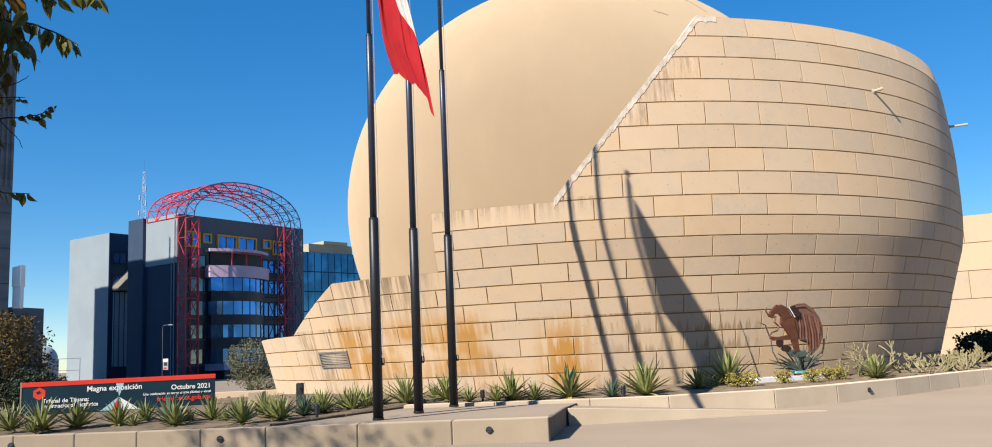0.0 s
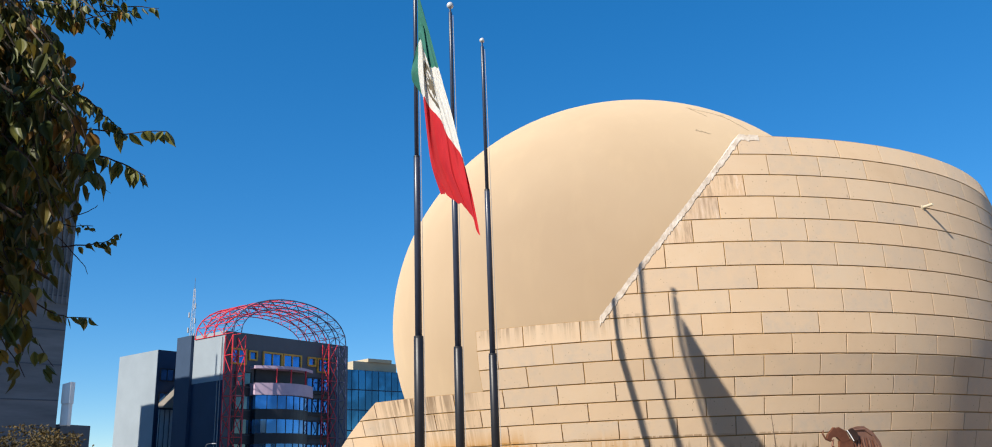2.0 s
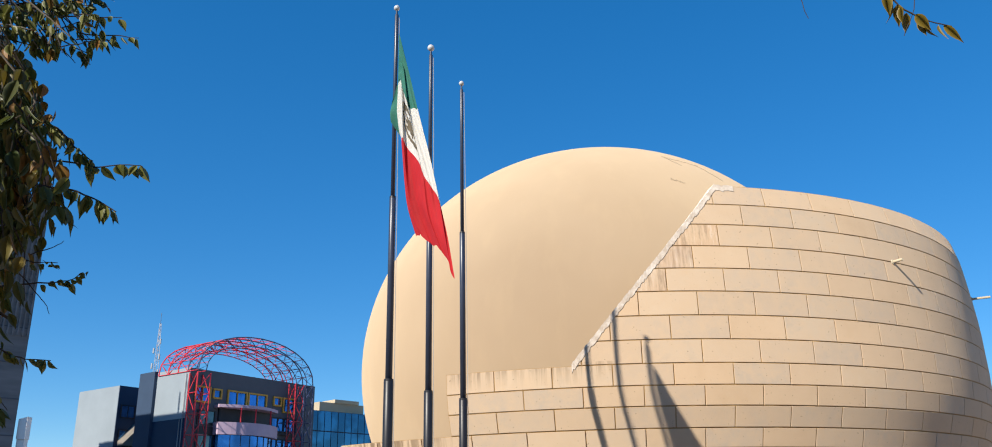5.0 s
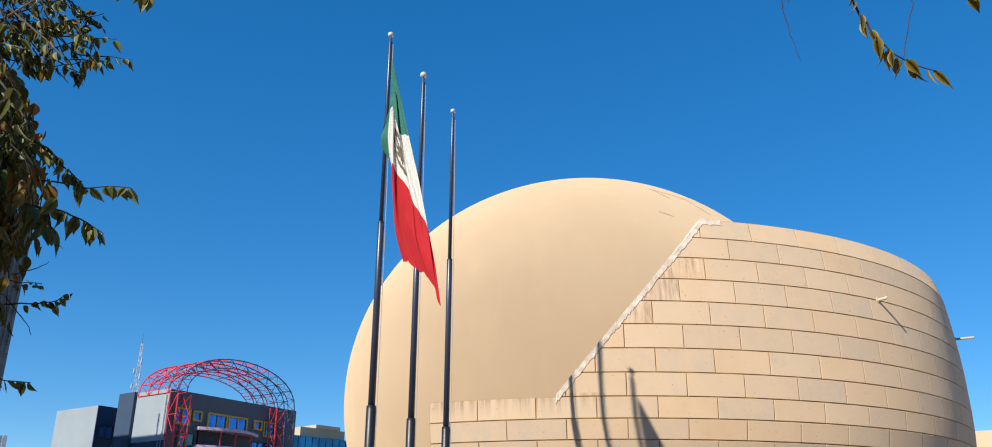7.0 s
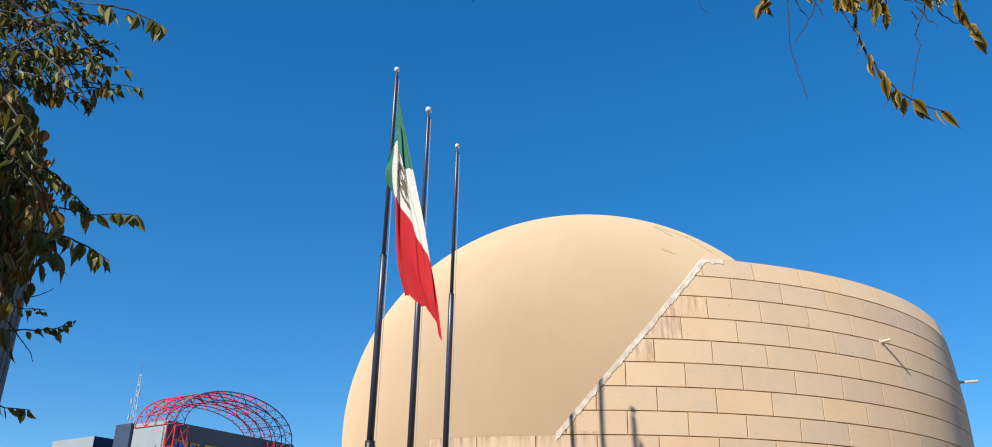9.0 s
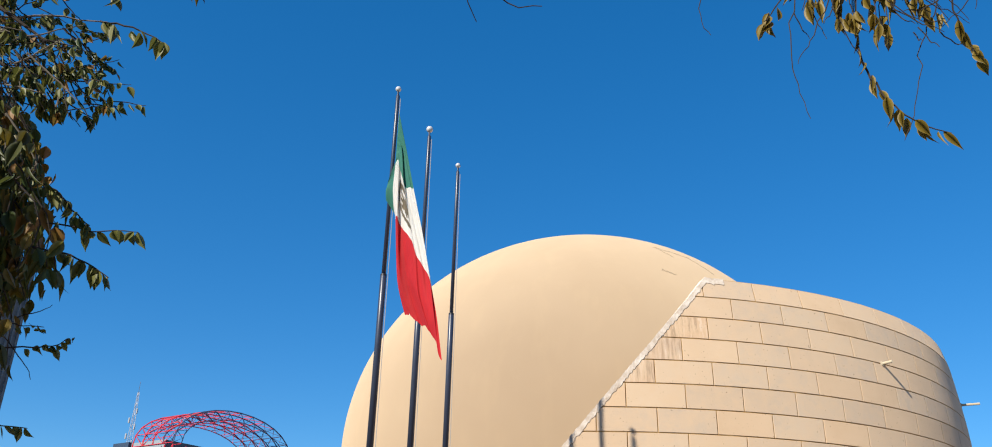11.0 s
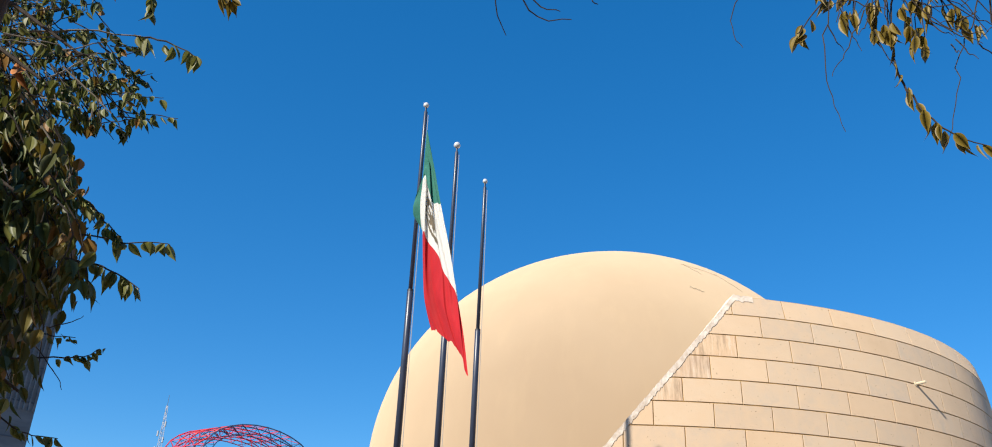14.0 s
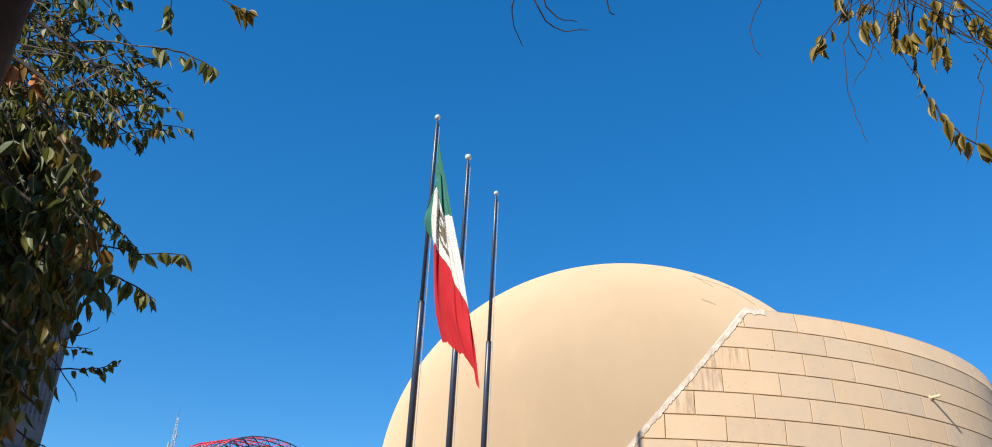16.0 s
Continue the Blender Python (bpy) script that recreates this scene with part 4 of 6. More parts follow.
hexa = [(0.42 + 0.17 * math.sin(i * math.pi / 3), 0.60 + 0.17 * math.cos(i * math.pi / 3)) for i in range(6)]
part("logo_shape", flat(hexa, -0.006), M_SIGNRED, sign, "orange-red hexagon")
part("logo_shape", flat([(0.33, 0.64), (0.42, 0.68), (0.47, 0.63), (0.38, 0.58)], -0.010), M_TEAL, sign)
part("ray_shape", flat([(1.95, 0.04), (2.42, 0.40), (2.60, 0.04)], -0.006), M_PALEBLUE, sign)
part("ray_shape", flat([(2.35, 0.78), (2.44, 0.42), (2.56, 0.78)], -0.006), M_PALEBLUE, sign)
part("ray_shape", flat([(2.44, 0.40), (2.60, 0.04), (2.98, 0.04)], -0.008), M_PRINT, sign)
part("ray_shape", flat([(2.24, 0.04), (2.42, 0.40), (2.42, 0.04)], -0.009), M_SIGNRED, sign)
def words(text, x, z, size, mat, align="LEFT"):
    cu = bpy.data.curves.new("t", "FONT")
    cu.body, cu.size, cu.align_x, cu.extrude, cu.offset = text, size, align, 0.002, size * 0.022
    ob = bpy.data.objects.new("t", cu)
    me = bpy.data.meshes.new_from_object(ob)
    bpy.data.objects.remove(ob)
    bpy.data.curves.remove(cu)
    me.materials.append(mat)
    o = new("lettering", me)
    o.parent = sign
    o.matrix_basis = pose(x, -0.012, z, 90)
    return o
words("Magna exposición", 2.32, 0.60, 0.20, M_PRINT, "CENTER")
words("Octubre 2021", SW - 0.12, 0.53, 0.19, M_PRINT, "RIGHT")
words("Trienal de Tijuana:", 0.50, 0.34, 0.155, M_PRINT)
words("Internacional Pictórica", 0.50, 0.20, 0.155, M_PRINT)
words("Una celebración en torno al arte plástico y visual", SW - 0.12, 0.40, 0.093, M_PRINT, "RIGHT")
words("trienal.cecut.gob.mx", SW - 0.12, 0.22, 0.18, M_SIGNRED, "RIGHT")

# ---- metal emblem on its base ----
M_RUST = plain("rusted_brown_metal", (0.095, 0.034, 0.019), (0.20, 0.076, 0.042), 5.0, 0.55, 0.3, fine=40, bump=0.3)
M_GREENMETAL = plain("grey_green_metal", (0.05, 0.075, 0.065), (0.12, 0.16, 0.14), 6.0, 0.6, 0.2, bump=0.2)
M_TURQ = plain("turquoise_paint", (0.12, 0.42, 0.45), (0.2, 0.52, 0.55), 6.0, 0.6, bump=0.1)
base = tagged(link("emblem_base", prism([(6.9, 23.95), (9.35, 24.85), (9.15, 25.4), (6.7, 24.5)], 0.38, 0.60, 0.01), M_WHITE), "low white concrete base under the metal emblem", "base")
bm = bmesh.new()
U = 0.0062


def plate(outline, y, thick, mat):
    """A cut metal plate: its outline in small units right of and above the foot."""
    f = bm.faces.new([bm.verts.new(((x - 240) * U, y, (365 - z) * U)) for x, z in outline])
    f.material_index = mat
    r = bmesh.ops.extrude_face_region(bm, geom=[f])
    bmesh.ops.translate(bm, verts=[v for v in r["geom"] if isinstance(v, bmesh.types.BMVert)], vec=(0, thick, 0))


def bar(pts, r, mat, y=-0.03):
    n0 = len(bm.faces)
    add_tube(bm, [((x - 240) * U, y, (365 - z) * U) for x, z in pts], r, 6)
    bm.faces.ensure_lookup_table()
    for f in bm.faces[n0:]:
        f.material_index = mat


plate([(230, 52), (262, 44), (292, 44), (330, 70), (355, 110), (366, 150), (362, 200), (340, 245), (300, 280), (286, 265), (292, 235), (290, 205), (245, 205), (232, 150), (228, 100)], -0.02, 0.05, 3)
for k in range(9):                                           # ribs of the feathers
    x = 240 + k * 13
    top = 92 + 1.2 * (k - 3) ** 2
    low = (200, 200, 204, 232, 262, 256, 240, 222, 196)[k]
    bar([(x, top), (x + 4 + k, (top + low) / 2), (x + 1.5 * k, low)], [0.012, 0.026, 0.010], 3 if k % 2 else 0, -0.03)
bar([(232, 60), (290, 58), (325, 85), (345, 130), (350, 185)], [0.02, 0.03, 0.03, 0.03, 0.015], 3)
plate([(170, 105), (200, 90), (225, 105), (234, 150), (238, 200), (240, 258), (222, 258), (210, 205), (185, 160), (166, 132)], -0.07, 0.09, 0)
plate([(113, 98), (122, 76), (140, 58), (152, 46), (160, 52), (172, 46), (200, 62), (216, 100), (180, 112), (160, 88), (140, 88), (128, 104)], -0.08, 0.09, 0)
plate([(206, 62), (230, 52), (250, 70), (252, 100), (232, 108), (216, 86)], -0.10, 0.06, 4)
bar([(204, 60), (215, 80), (228, 106)], 0.012, 5, -0.11)
plate([(192, 184), (140, 191), (112, 186), (108, 196), (122, 206), (160, 205), (212, 206)], -0.07, 0.06, 0)
bar([(104, 58), (98, 72), (108, 92), (128, 104), (142, 98), (134, 124), (152, 142), (144, 162), (118, 170), (108, 182)], [0.012, 0.02, 0.024, 0.026, 0.026, 0.026, 0.026, 0.026, 0.024, 0.015], 0, -0.06)
bar([(66, 124), (92, 136), (98, 160), (106, 186)], [0.008, 0.015, 0.018, 0.012], 4, -0.05)
plate([(246, 206), (290, 206), (294, 226), (272, 220), (258, 214)], -0.03, 0.03, 4)
for x, z, w, h in ((154, 218, 15, 20), (182, 244, 22, 14), (238, 270, 42, 16), (205, 262, 20, 12), (278, 296, 18, 12)):
    plate([(x + w * math.cos(a * 0.7854), z + h * math.sin(a * 0.7854)) for a in range(8)], -0.06, 0.07, 4 if z < 250 else 1)
bar([(114, 205), (118, 255), (142, 305), (178, 338), (215, 356)], 0.016, 1, -0.02)
bar([(366, 206), (362, 240), (350, 275)], [0.03, 0.024, 0.02], 4, -0.02)
rnd = random.Random(3)
for k in range(30):                                          # spiky leaves below
    a = radians(-78 + 156 * k / 29 + rnd.uniform(-5, 5))
    ln = rnd.uniform(85, 165)
    x1, z1 = 245 + math.sin(a) * ln, 345 - math.cos(a) * ln * 0.8
    bar([(245 + math.sin(a) * 14, 345), ((245 + x1) / 2, (345 + z1) / 2 - 4), (x1, z1)], [0.014, 0.024, 0.004], 1 if k % 3 else 4, rnd.uniform(-0.1, 0.04))
add_box(bm, -0.18, -0.10, 0.06, 0.2, 0.12, 0.13, 0, None, 2)
add_box(bm, -0.14, -0.08, 0.0, 0.16, 0.08, 0.06, 0, None, 0)
bmesh.ops.recalc_face_normals(bm, faces=bm.faces)
M_RUSTPALE = plain("pale_rust_metal", (0.15, 0.072, 0.05), (0.25, 0.135, 0.098), 6.0, 0.6, 0.2, fine=40, bump=0.2)
M_BROWNDARK = plain("dark_brown_metal", (0.02, 0.013, 0.01), (0.06, 0.03, 0.022), 6.0, 0.6, 0.2, bump=0.2)
emblem = link("metal_emblem", bm, [M_RUST, M_GREENMETAL, M_TURQ, M_RUSTPALE, M_BROWNDARK, M_PRINT], None, False)
emblem.matrix_basis = pose(8.32, 24.74, 0.60, 0, 0, 18) @ Matrix.Diagonal((1.12, 1, 1, 1))
tagged(emblem, "rust-brown cut metal bird emblem above grey-green metal leaves", "sculpture")

# ---- lights in the planter walls and bed ----
for x, y, rz in ((-0.27, 15.985, -7.5), (-5.3, 16.66, -8), (-9.53, 17.26, -8), (9.35, 22.70, 35.5)):
    e = thing("wall_light", (x, y, 0.24), "round dark bulkhead light set in the low concrete wall", "light", "wall lights", rz)
    part("housing", tubem([(0, 0.06, 0), (0, -0.014, 0)], 0.06, 18), M_DARK, e)
    part("lens", tubem([(0, -0.01, 0), (0, -0.019, 0)], 0.042, 18), M_GLASS2, e, "dark glass lens")
    part("guard", boxm(-0.06, -0.027, -0.010, 0.06, -0.012, 0.010, 0.004), M_POLE2, e)
for x, y in ((-3.87, 18.5), (-0.5, 22.2), (2.85, 20.95)):
    e = thing("garden_spotlight", (x, y, 0.40), "small dark garden spotlight on a short post", "light", "garden spotlights")
    part("post", tubem([(0, 0, 0), (0, 0, 0.12)], 0.03, 8), M_DARK, e)
    part("lamp_head", tubem([(0, 0.02, 0.10), (0, 0.03, 0.27), (0, 0.03, 0.30)], [0.055, 0.06, 0.045], 12), M_DARK, e)
gl_ = thing("ground_light", (5.2, 23.3, 0.40), "small white box ground light in the bed", "light")
part("housing", boxm(-0.09, -0.06, 0.0, 0.09, 0.06, 0.16, 0.015), M_WHITE, gl_)
part("stake", tubem([(0, 0, -0.08), (0, 0, 0.01)], 0.015, 6), M_DARK, gl_)
fl = thing("flood_light", (-5.35, 23.5, 0.42), "dark box floodlight housing standing by the wall", "light")
part("housing", boxm(-0.09, -0.1, 0.0, 0.09, 0.1, 0.62, 0.02), M_DARK, fl)
part("visor", boxm(0.07, -0.16, 0.05, 0.17, 0.1, 0.5, 0.02, pose(0, 0, 0, 0, -14)), M_DARK, fl)
part("front_glass", boxm(-0.07, -0.112, 0.1, 0.07, -0.101, 0.55), M_GLASS2, fl)
pb = thing("concrete_post", (-6.6, 23.9, 0.40), "short pale concrete post beside the wall", "post")
part("shaft", boxm(-0.2, -0.2, 0, 0.2, 0.2, 0.45, 0.02), M_CONC, pb)

# timber edging between the plinth and the bed
ed = tagged(new("edging_board"), "weathered dark timber edging along the planting bed", "edging", kind="structure")
EA, EB = Vector((-4.40, 16.86, 0)), Vector((-2.45, 21.5, 0))
for i in range(4):
    a, b = EA.lerp(EB, i / 4 + 0.004), EA.lerp(EB, (i + 1) / 4 - 0.004)
    ln = (b - a).length
    ob = part("board", boxm(0, -0.05, 0.30, ln, 0.05, 0.455 - 0.01 * i, 0.012), M_TIMBER, ed)
    ob.matrix_basis = Matrix.Translation(a) @ Matrix.Rotation(math.atan2(b.y - a.y, b.x - a.x), 4, "Z")

# ---- planting ----
M_AGAVE = plain("agave_leaf", (0.10, 0.135, 0.04), (0.33, 0.33, 0.11), 4.0, 0.55, fine=20, bump=0.1, vary=0.5)
M_AGAVE2 = plain("blue_agave_leaf", (0.05, 0.09, 0.06), (0.14, 0.19, 0.12), 4.0, 0.55, fine=20, bump=0.1, vary=0.4)
M_DRYLEAF = plain("yellow_dry_leaf", (0.32, 0.25, 0.09), (0.48, 0.40, 0.16), 4.0, 0.7, vary=0.3)


def blade(length, width, droop):
    """A sword leaf along +x that rises and bends, channelled, with a spine at its end."""
    bm = bmesh.new()
    rows = []
    n = 5
    for i in range(n + 1):
        f = i / n
        w = width * (0.55 + 1.5 * f * (1 - f) * 1.2) * (1 - f ** 3) + 0.002
        x, z = length * f, -droop * f * f * length
        rows.append([bm.verts.new((x, -w / 2, z + w * 0.18)), bm.verts.new((x, 0, z - w * 0.12)), bm.verts.new((x, w / 2, z + w * 0.18)), bm.verts.new((x, 0, z + w * 0.05))])
    for a, b in zip(rows, rows[1:]):
        for k in range(4):
            bm.faces.new((a[k], a[(k + 1) % 4], b[(k + 1) % 4], b[k]))
    bm.faces.new(rows[-1])
    bmesh.ops.recalc_face_normals(bm, faces=bm.faces)
    me = bpy.data.meshes.new("leaf")
    bm.to_mesh(me)
    bm.free()
    return me


def rosette(seed, count, mat, label):
    rnd = random.Random(seed)
    e = thing("agave", (0, 0, -50), label, "plant", "agaves in the bed")
    kinds = [blade(1.0, 0.100, d) for d in (0.05, 0.18, -0.04)]
    for me in kinds:
        me.materials.append(mat)
    dry = blade(0.9, 0.10, 0.35)
    dry.materials.append(M_DRYLEAF)
    for i in range(count):
        f = i / count
        pitch = 86 - 78 * f ** 0.8 + rnd.uniform(-6, 6)
        ln = rnd.uniform(0.8, 1.05) * (0.98 if f < 0.7 else 0.82)
        ob = new("leaf", dry if (f > 0.9 and rnd.random() < 0.5) else rnd.choice(kinds))
        ob.parent = e
        ob.matrix_basis = pose(0, 0, 0.02, 0, -pitch, i * 137.5 + rnd.uniform(-9, 9)) @ Matrix.Diagonal((ln, 1.0 + 0.25 * rnd.random(), 1, 1))
    return e


KINDS = [rosette(1, 42, M_AGAVE, "spiky green agave rosette growing in the dry bed"),
         rosette(2, 36, M_AGAVE, "spiky green agave rosette growing in the dry bed"),
         rosette(3, 44, M_AGAVE2, "spiky blue-green agave rosette growing in the dry bed")]
AGAVES = [(-10.33, 18.65, .59), (-9.42, 18.18, .68), (-8.96, 18.7, .6), (-8.26, 19.12, .57), (-7.02, 18.76, .64), (-6.27, 19.19, .56), (-5.24, 17.91, .54),
          (-5.41, 20.19, .55), (-4.59, 18.37, .55), (-4.32, 19.29, .49), (-4.16, 20.42, .54), (-3.48, 20.6, .57), (-3.27, 21.4, .55), (-2.4, 22.1, .77),
          (-1.43, 22.98, .7), (-0.82, 21.9, .42), (-0.17, 21.5, .44), (0.2, 21.9, .73), (0.76, 21.5, .47), (1.64, 21.6, .82), (2.58, 21.1, .46), (3.43, 21.4, .88),
          (5.01, 22.67, .61), (6.2, 24.4, 1.0), (10.35, 24.6, .69), (-4.9, 18.9, .5), (-4.0, 19.8, .52), (-3.75, 21.2, .5), (-5.8, 19.6, .48), (-3.0, 21.9, .5), (-6.7, 18.2, .5), (-8.0, 19.9, .5)]
SMALL = [(-6.72, 19.1, .29), (-7.68, 18.48, .29), (-9.45, 17.9, .29), (-3.1, 22.05, .32), (-1.83, 24.2, .43), (-2.2, 23.02, .34), (-5.9, 18.9, .3), (5.6, 23.2, .3)]
rnd = random.Random(21)
for i, (x, y, h) in enumerate(AGAVES + SMALL):
    k = KINDS[2] if i in (9, 4, 20) else KINDS[i % 2]
    c = copy_thing(k, pose(x, y, 0.42, rnd.uniform(-5, 5), rnd.uniform(-5, 5), rnd.uniform(0, 360)) @ Matrix.Diagonal((h * 1.15, h * 1.15, h * 1.12, 1)))
    c.scale = (h * 1.15, h * 1.15, h * 1.12)
    if i >= len(AGAVES):
        c["label"] = "small green agave rosette growing in the dry bed"
for k in KINDS:
    for o in list(k.children_recursive) + [k]:
        bpy.data.objects.remove(o)

# dry flower stalk beside the tallest agave
st = thing("flower_stalk", (6.18, 24.45, 0.40), "thin dry agave flower stalk standing in the bed", "plant")
part("stem", tubem([(0, 0, 0), (-0.01, 0, 1.0), (-0.03, 0, 1.9), (-0.05, 0, 2.6)], [0.022, 0.018, 0.014, 0.006], 6), M_TIMBER, st)
for k in range(9):
    z = 1.0 + k * 0.18
    part("bract", tubem([(-0.01 - 0.004 * k, 0, z), (-0.01 - 0.004 * k + (0.06 if k % 2 else -0.06), 0.01, z + 0.07)], [0.008, 0.002], 4), M_TIMBER, st)
# stones on the soil
rnd = random.Random(31)
vs, fs = [], []
for _ in range(420):
    d = radians(rnd.uniform(-62, 48))
    r = rnd.uniform(13.9, 18.2)
    x, y = AX + r * math.sin(d), AY - r * math.cos(d)
    if y < 21.9 + 0.0 * x or (x > 3 and y < 20.9 + 0.5 * (x - 3.0)):
        continue
    q = rnd.uniform(0.025, 0.085)
    k = len(vs)
    vs += [Vector((x, y, 0.45)) + Vector((a * q * rnd.uniform(0.7, 1.3), b * q * rnd.uniform(0.7, 1.3), c * q * rnd.uniform(0.5, 0.9))) for a, b, c in ((1, 0, 0), (-1, 0, 0), (0, 1, 0), (0, -1, 0), (0, 0, 1), (0, 0, -1))]
    fs += [(k + a, k + b, k + c) for a, b, c in ((0, 2, 4), (2, 1, 4), (1, 3, 4), (3, 0, 4), (2, 0, 5), (1, 2, 5), (3, 1, 5), (0, 3, 5))]
me = bpy.data.meshes.new("stones")
me.from_pydata(vs, [], fs)
me.materials.append(M_SOIL)
tagged(new("stones", me), "small brown stones scattered on the dry soil", "stones", kind="stuff")

# pale branching cactus shrubs and yellow-flowering bushes
M_CHOLLA = plain("pale_cactus_stem", (0.20, 0.18, 0.09), (0.44, 0.37, 0.21), 6.0, 0.8, fine=50, bump=0.6, vary=0.2)
M_YBUSH = plain("yellow_green_leaf", (0.18, 0.17, 0.03), (0.50, 0.38, 0.05), 9.0, 0.7, vary=0.2)
M_DARKBUSH = plain("dark_shrub_leaf", (0.012, 0.022, 0.012), (0.035, 0.05, 0.022), 5.0, 0.6, vary=0.2)


def cactus_shrub(x, y, h, w, seed):
    rnd = random.Random(seed)
    e = thing("cactus_shrub", (x, y, 0.42), "pale green branching cactus shrub in the planting bed", "cactus", "cactus shrubs")
    for s in range(max(3, int(w * 5))):
        bm = bmesh.new()
        def grow(p, d, ln, r, depth):
            q = p + d * ln
            add_tube(bm, [p, p + d * ln * 0.5 + Vector((0, 0, 0.01)), q], [r * 0.8, r, r * 0.75], 6)
            if depth:
                for _ in range(rnd.choice((2, 2, 3))):
                    nd = (d + Vector((rnd.uniform(-0.9, 0.9), rnd.uniform(-0.7, 0.7), rnd.uniform(-0.1, 0.7)))).normalized()
                    grow(q, nd, ln * rnd.uniform(0.6, 0.95), r * 0.85, depth - 1)
        a = rnd.uniform(0, 6.28)
        grow(Vector((rnd.uniform(-w, w) * 0.5, rnd.uniform(-w, w) * 0.3, 0)), Vector((math.cos(a) * 0.8, math.sin(a) * 0.6, 0.55)).normalized(), h * rnd.uniform(0.22, 0.36), 0.026, 3)
        part("stem", bm, M_CHOLLA, e)
    return e


for i, (x, y, h, w) in enumerate(((10.0, 25.2, .75, .9), (11.3, 26.0, 1.15, 1.0), (12.2, 26.2, .7, 1.0), (13.1, 27.2, .75, 1.1), (14.2, 28.2, .85, 1.2), (15.0, 29.2, .75, 1.2), (16.0, 30.4, .8, 1.3), (16.8, 31.6, .8, 1.3), (12.7, 26.7, .5, .8), (14.4, 27.5, .7, 1.2), (15.6, 28.4, .8, 1.3), (17.0, 29.6, .8, 1.3), (18.2, 30.6, .8, 1.4), (13.6, 26.8, .6, 1.0))):
    cactus_shrub(x, y, h, w, 40 + i)


def leaf_cloud(count, rx, ry, rz, size, seed, lift=0.0, hollow=0.35, aspect=0.5):
    """Many small leaves in an uneven ellipsoid."""
    rnd = random.Random(seed)
    vs, fs = [], []
    for _ in range(count):
        while True:
            p = Vector((rnd.uniform(-1, 1), rnd.uniform(-1, 1), rnd.uniform(-1, 1)))
            q = p.length + 0.45 * noise.noise(p * 2.2 + Vector((seed, 0, 0)))
            if hollow < q < 0.95:
                break
        c = Vector((p.x * rx, p.y * ry, p.z * rz + lift))
        d = Vector((rnd.uniform(-1, 1), rnd.uniform(-1, 1), rnd.uniform(-1, 0.6))).normalized()
        s = d.orthogonal().normalized()
        s = (Matrix.Rotation(rnd.uniform(0, 6.28), 3, d) @ s) * size * aspect * 0.5
        n = d.cross(s).normalized() * size * 0.12
        L = d * size * rnd.uniform(0.7, 1.2)
        k = len(vs)
        vs += [c, c + L * 0.45 + s, c + L, c + L * 0.45 - s, c + L * 0.5 + n]
        fs += [(k, k + 1, k + 4), (k + 1, k + 2, k + 4), (k + 2, k + 3, k + 4), (k + 3, k, k + 4)]
    me = bpy.data.meshes.new("crown")
    me.from_pydata(vs, [], fs)
    return me


def bush(name, x, y, z, rx, ry, rz, count, size, mat, seed, label, category, trunk=0.0, group=""):
    e = thing(name, (x, y, z), label, category, group)
    me = leaf_cloud(count, rx, ry, rz, size, seed, trunk + rz * 0.9)
    me.materials.append(mat)
    c = new("crown", me)
    c.parent = e
    rnd = random.Random(seed)
    part("trunk", tubem([(0, 0, -0.05), (0.03, 0, trunk * 0.6 + 0.02), (0.02, 0.02, trunk + rz * 0.8)], [0.05 + rx * 0.06, 0.04 + rx * 0.04, 0.02], 7), M_BARK, e)
    for i in range(7):
        a = i * 0.9 + rnd.uniform(-0.3, 0.3)
        part("limb", tubem([(0.02, 0, trunk + rz * 0.15), (rx * 0.3 * math.cos(a), ry * 0.3 * math.sin(a), trunk + rz * 0.7), (rx * 0.75 * math.cos(a), ry * 0.75 * math.sin(a), trunk + rz * rnd.uniform(0.8, 1.4))], [0.02 + rx * 0.03, 0.015 + rx * 0.018, 0.006], 5), M_BARK, e)
    return e


M_BARK = plain("brown_bark", (0.05, 0.035, 0.025), (0.12, 0.09, 0.065), 6, 0.9, fine=30, bump=0.7, stretch=(1, 1, 0.3))
M_OLIVE = plain("grey_olive_leaf", (0.085, 0.095, 0.05), (0.20, 0.19, 0.10), 3.0, 0.7)
M_BROWNLEAF = plain("brown_gold_leaf", (0.022, 0.022, 0.009), (0.25, 0.165, 0.042), 1.2, 0.75)
for i, (x, y) in enumerate(((6.35, 22.75), (7.35, 23.2), (8.15, 23.4), (9.15, 24.1), (8.75, 23.9), (5.9, 22.5))):
    bush("flowering_bush", x, y, 0.42, 0.26, 0.22, 0.20, 260, 0.07, M_YBUSH, 60 + i, "small yellow-green flowering bush in the bed", "bush", 0.05, "flowering bushes")
for i, (x, y, r) in enumerate(((18.6, 34.6, 0.8), (19.6, 35.4, 0.9), (20.8, 36.6, 0.8), (18.3, 33.4, 0.55))):
    bush("dark_shrub", x, y, 0.3, r, r, r * 0.75, 700, 0.22, M_DARKBUSH, 70 + i, "dark leafy shrub in the shade of the round wall", "bush", 0.1, "dark shrubs")
bush("olive_tree", -12.5, 44.0, 0, 1.15, 1.1, 1.25, 3200, 0.12, M_OLIVE, 81, "small grey-green leafy tree beyond the sign", "tree", 0.5)
bush("round_bush", -11.3, 42.0, 0, 0.9, 0.8, 0.55, 1500, 0.1, M_OLIVE, 82, "low green clipped bush beyond the sign", "bush", 0.05)
bush("golden_tree", -19.9, 34.0, 0, 2.35, 2.0, 1.95, 8000, 0.16, M_BROWNLEAF, 83, "bushy tree with brown and gold leaves beside the plaza", "tree", 0.5)
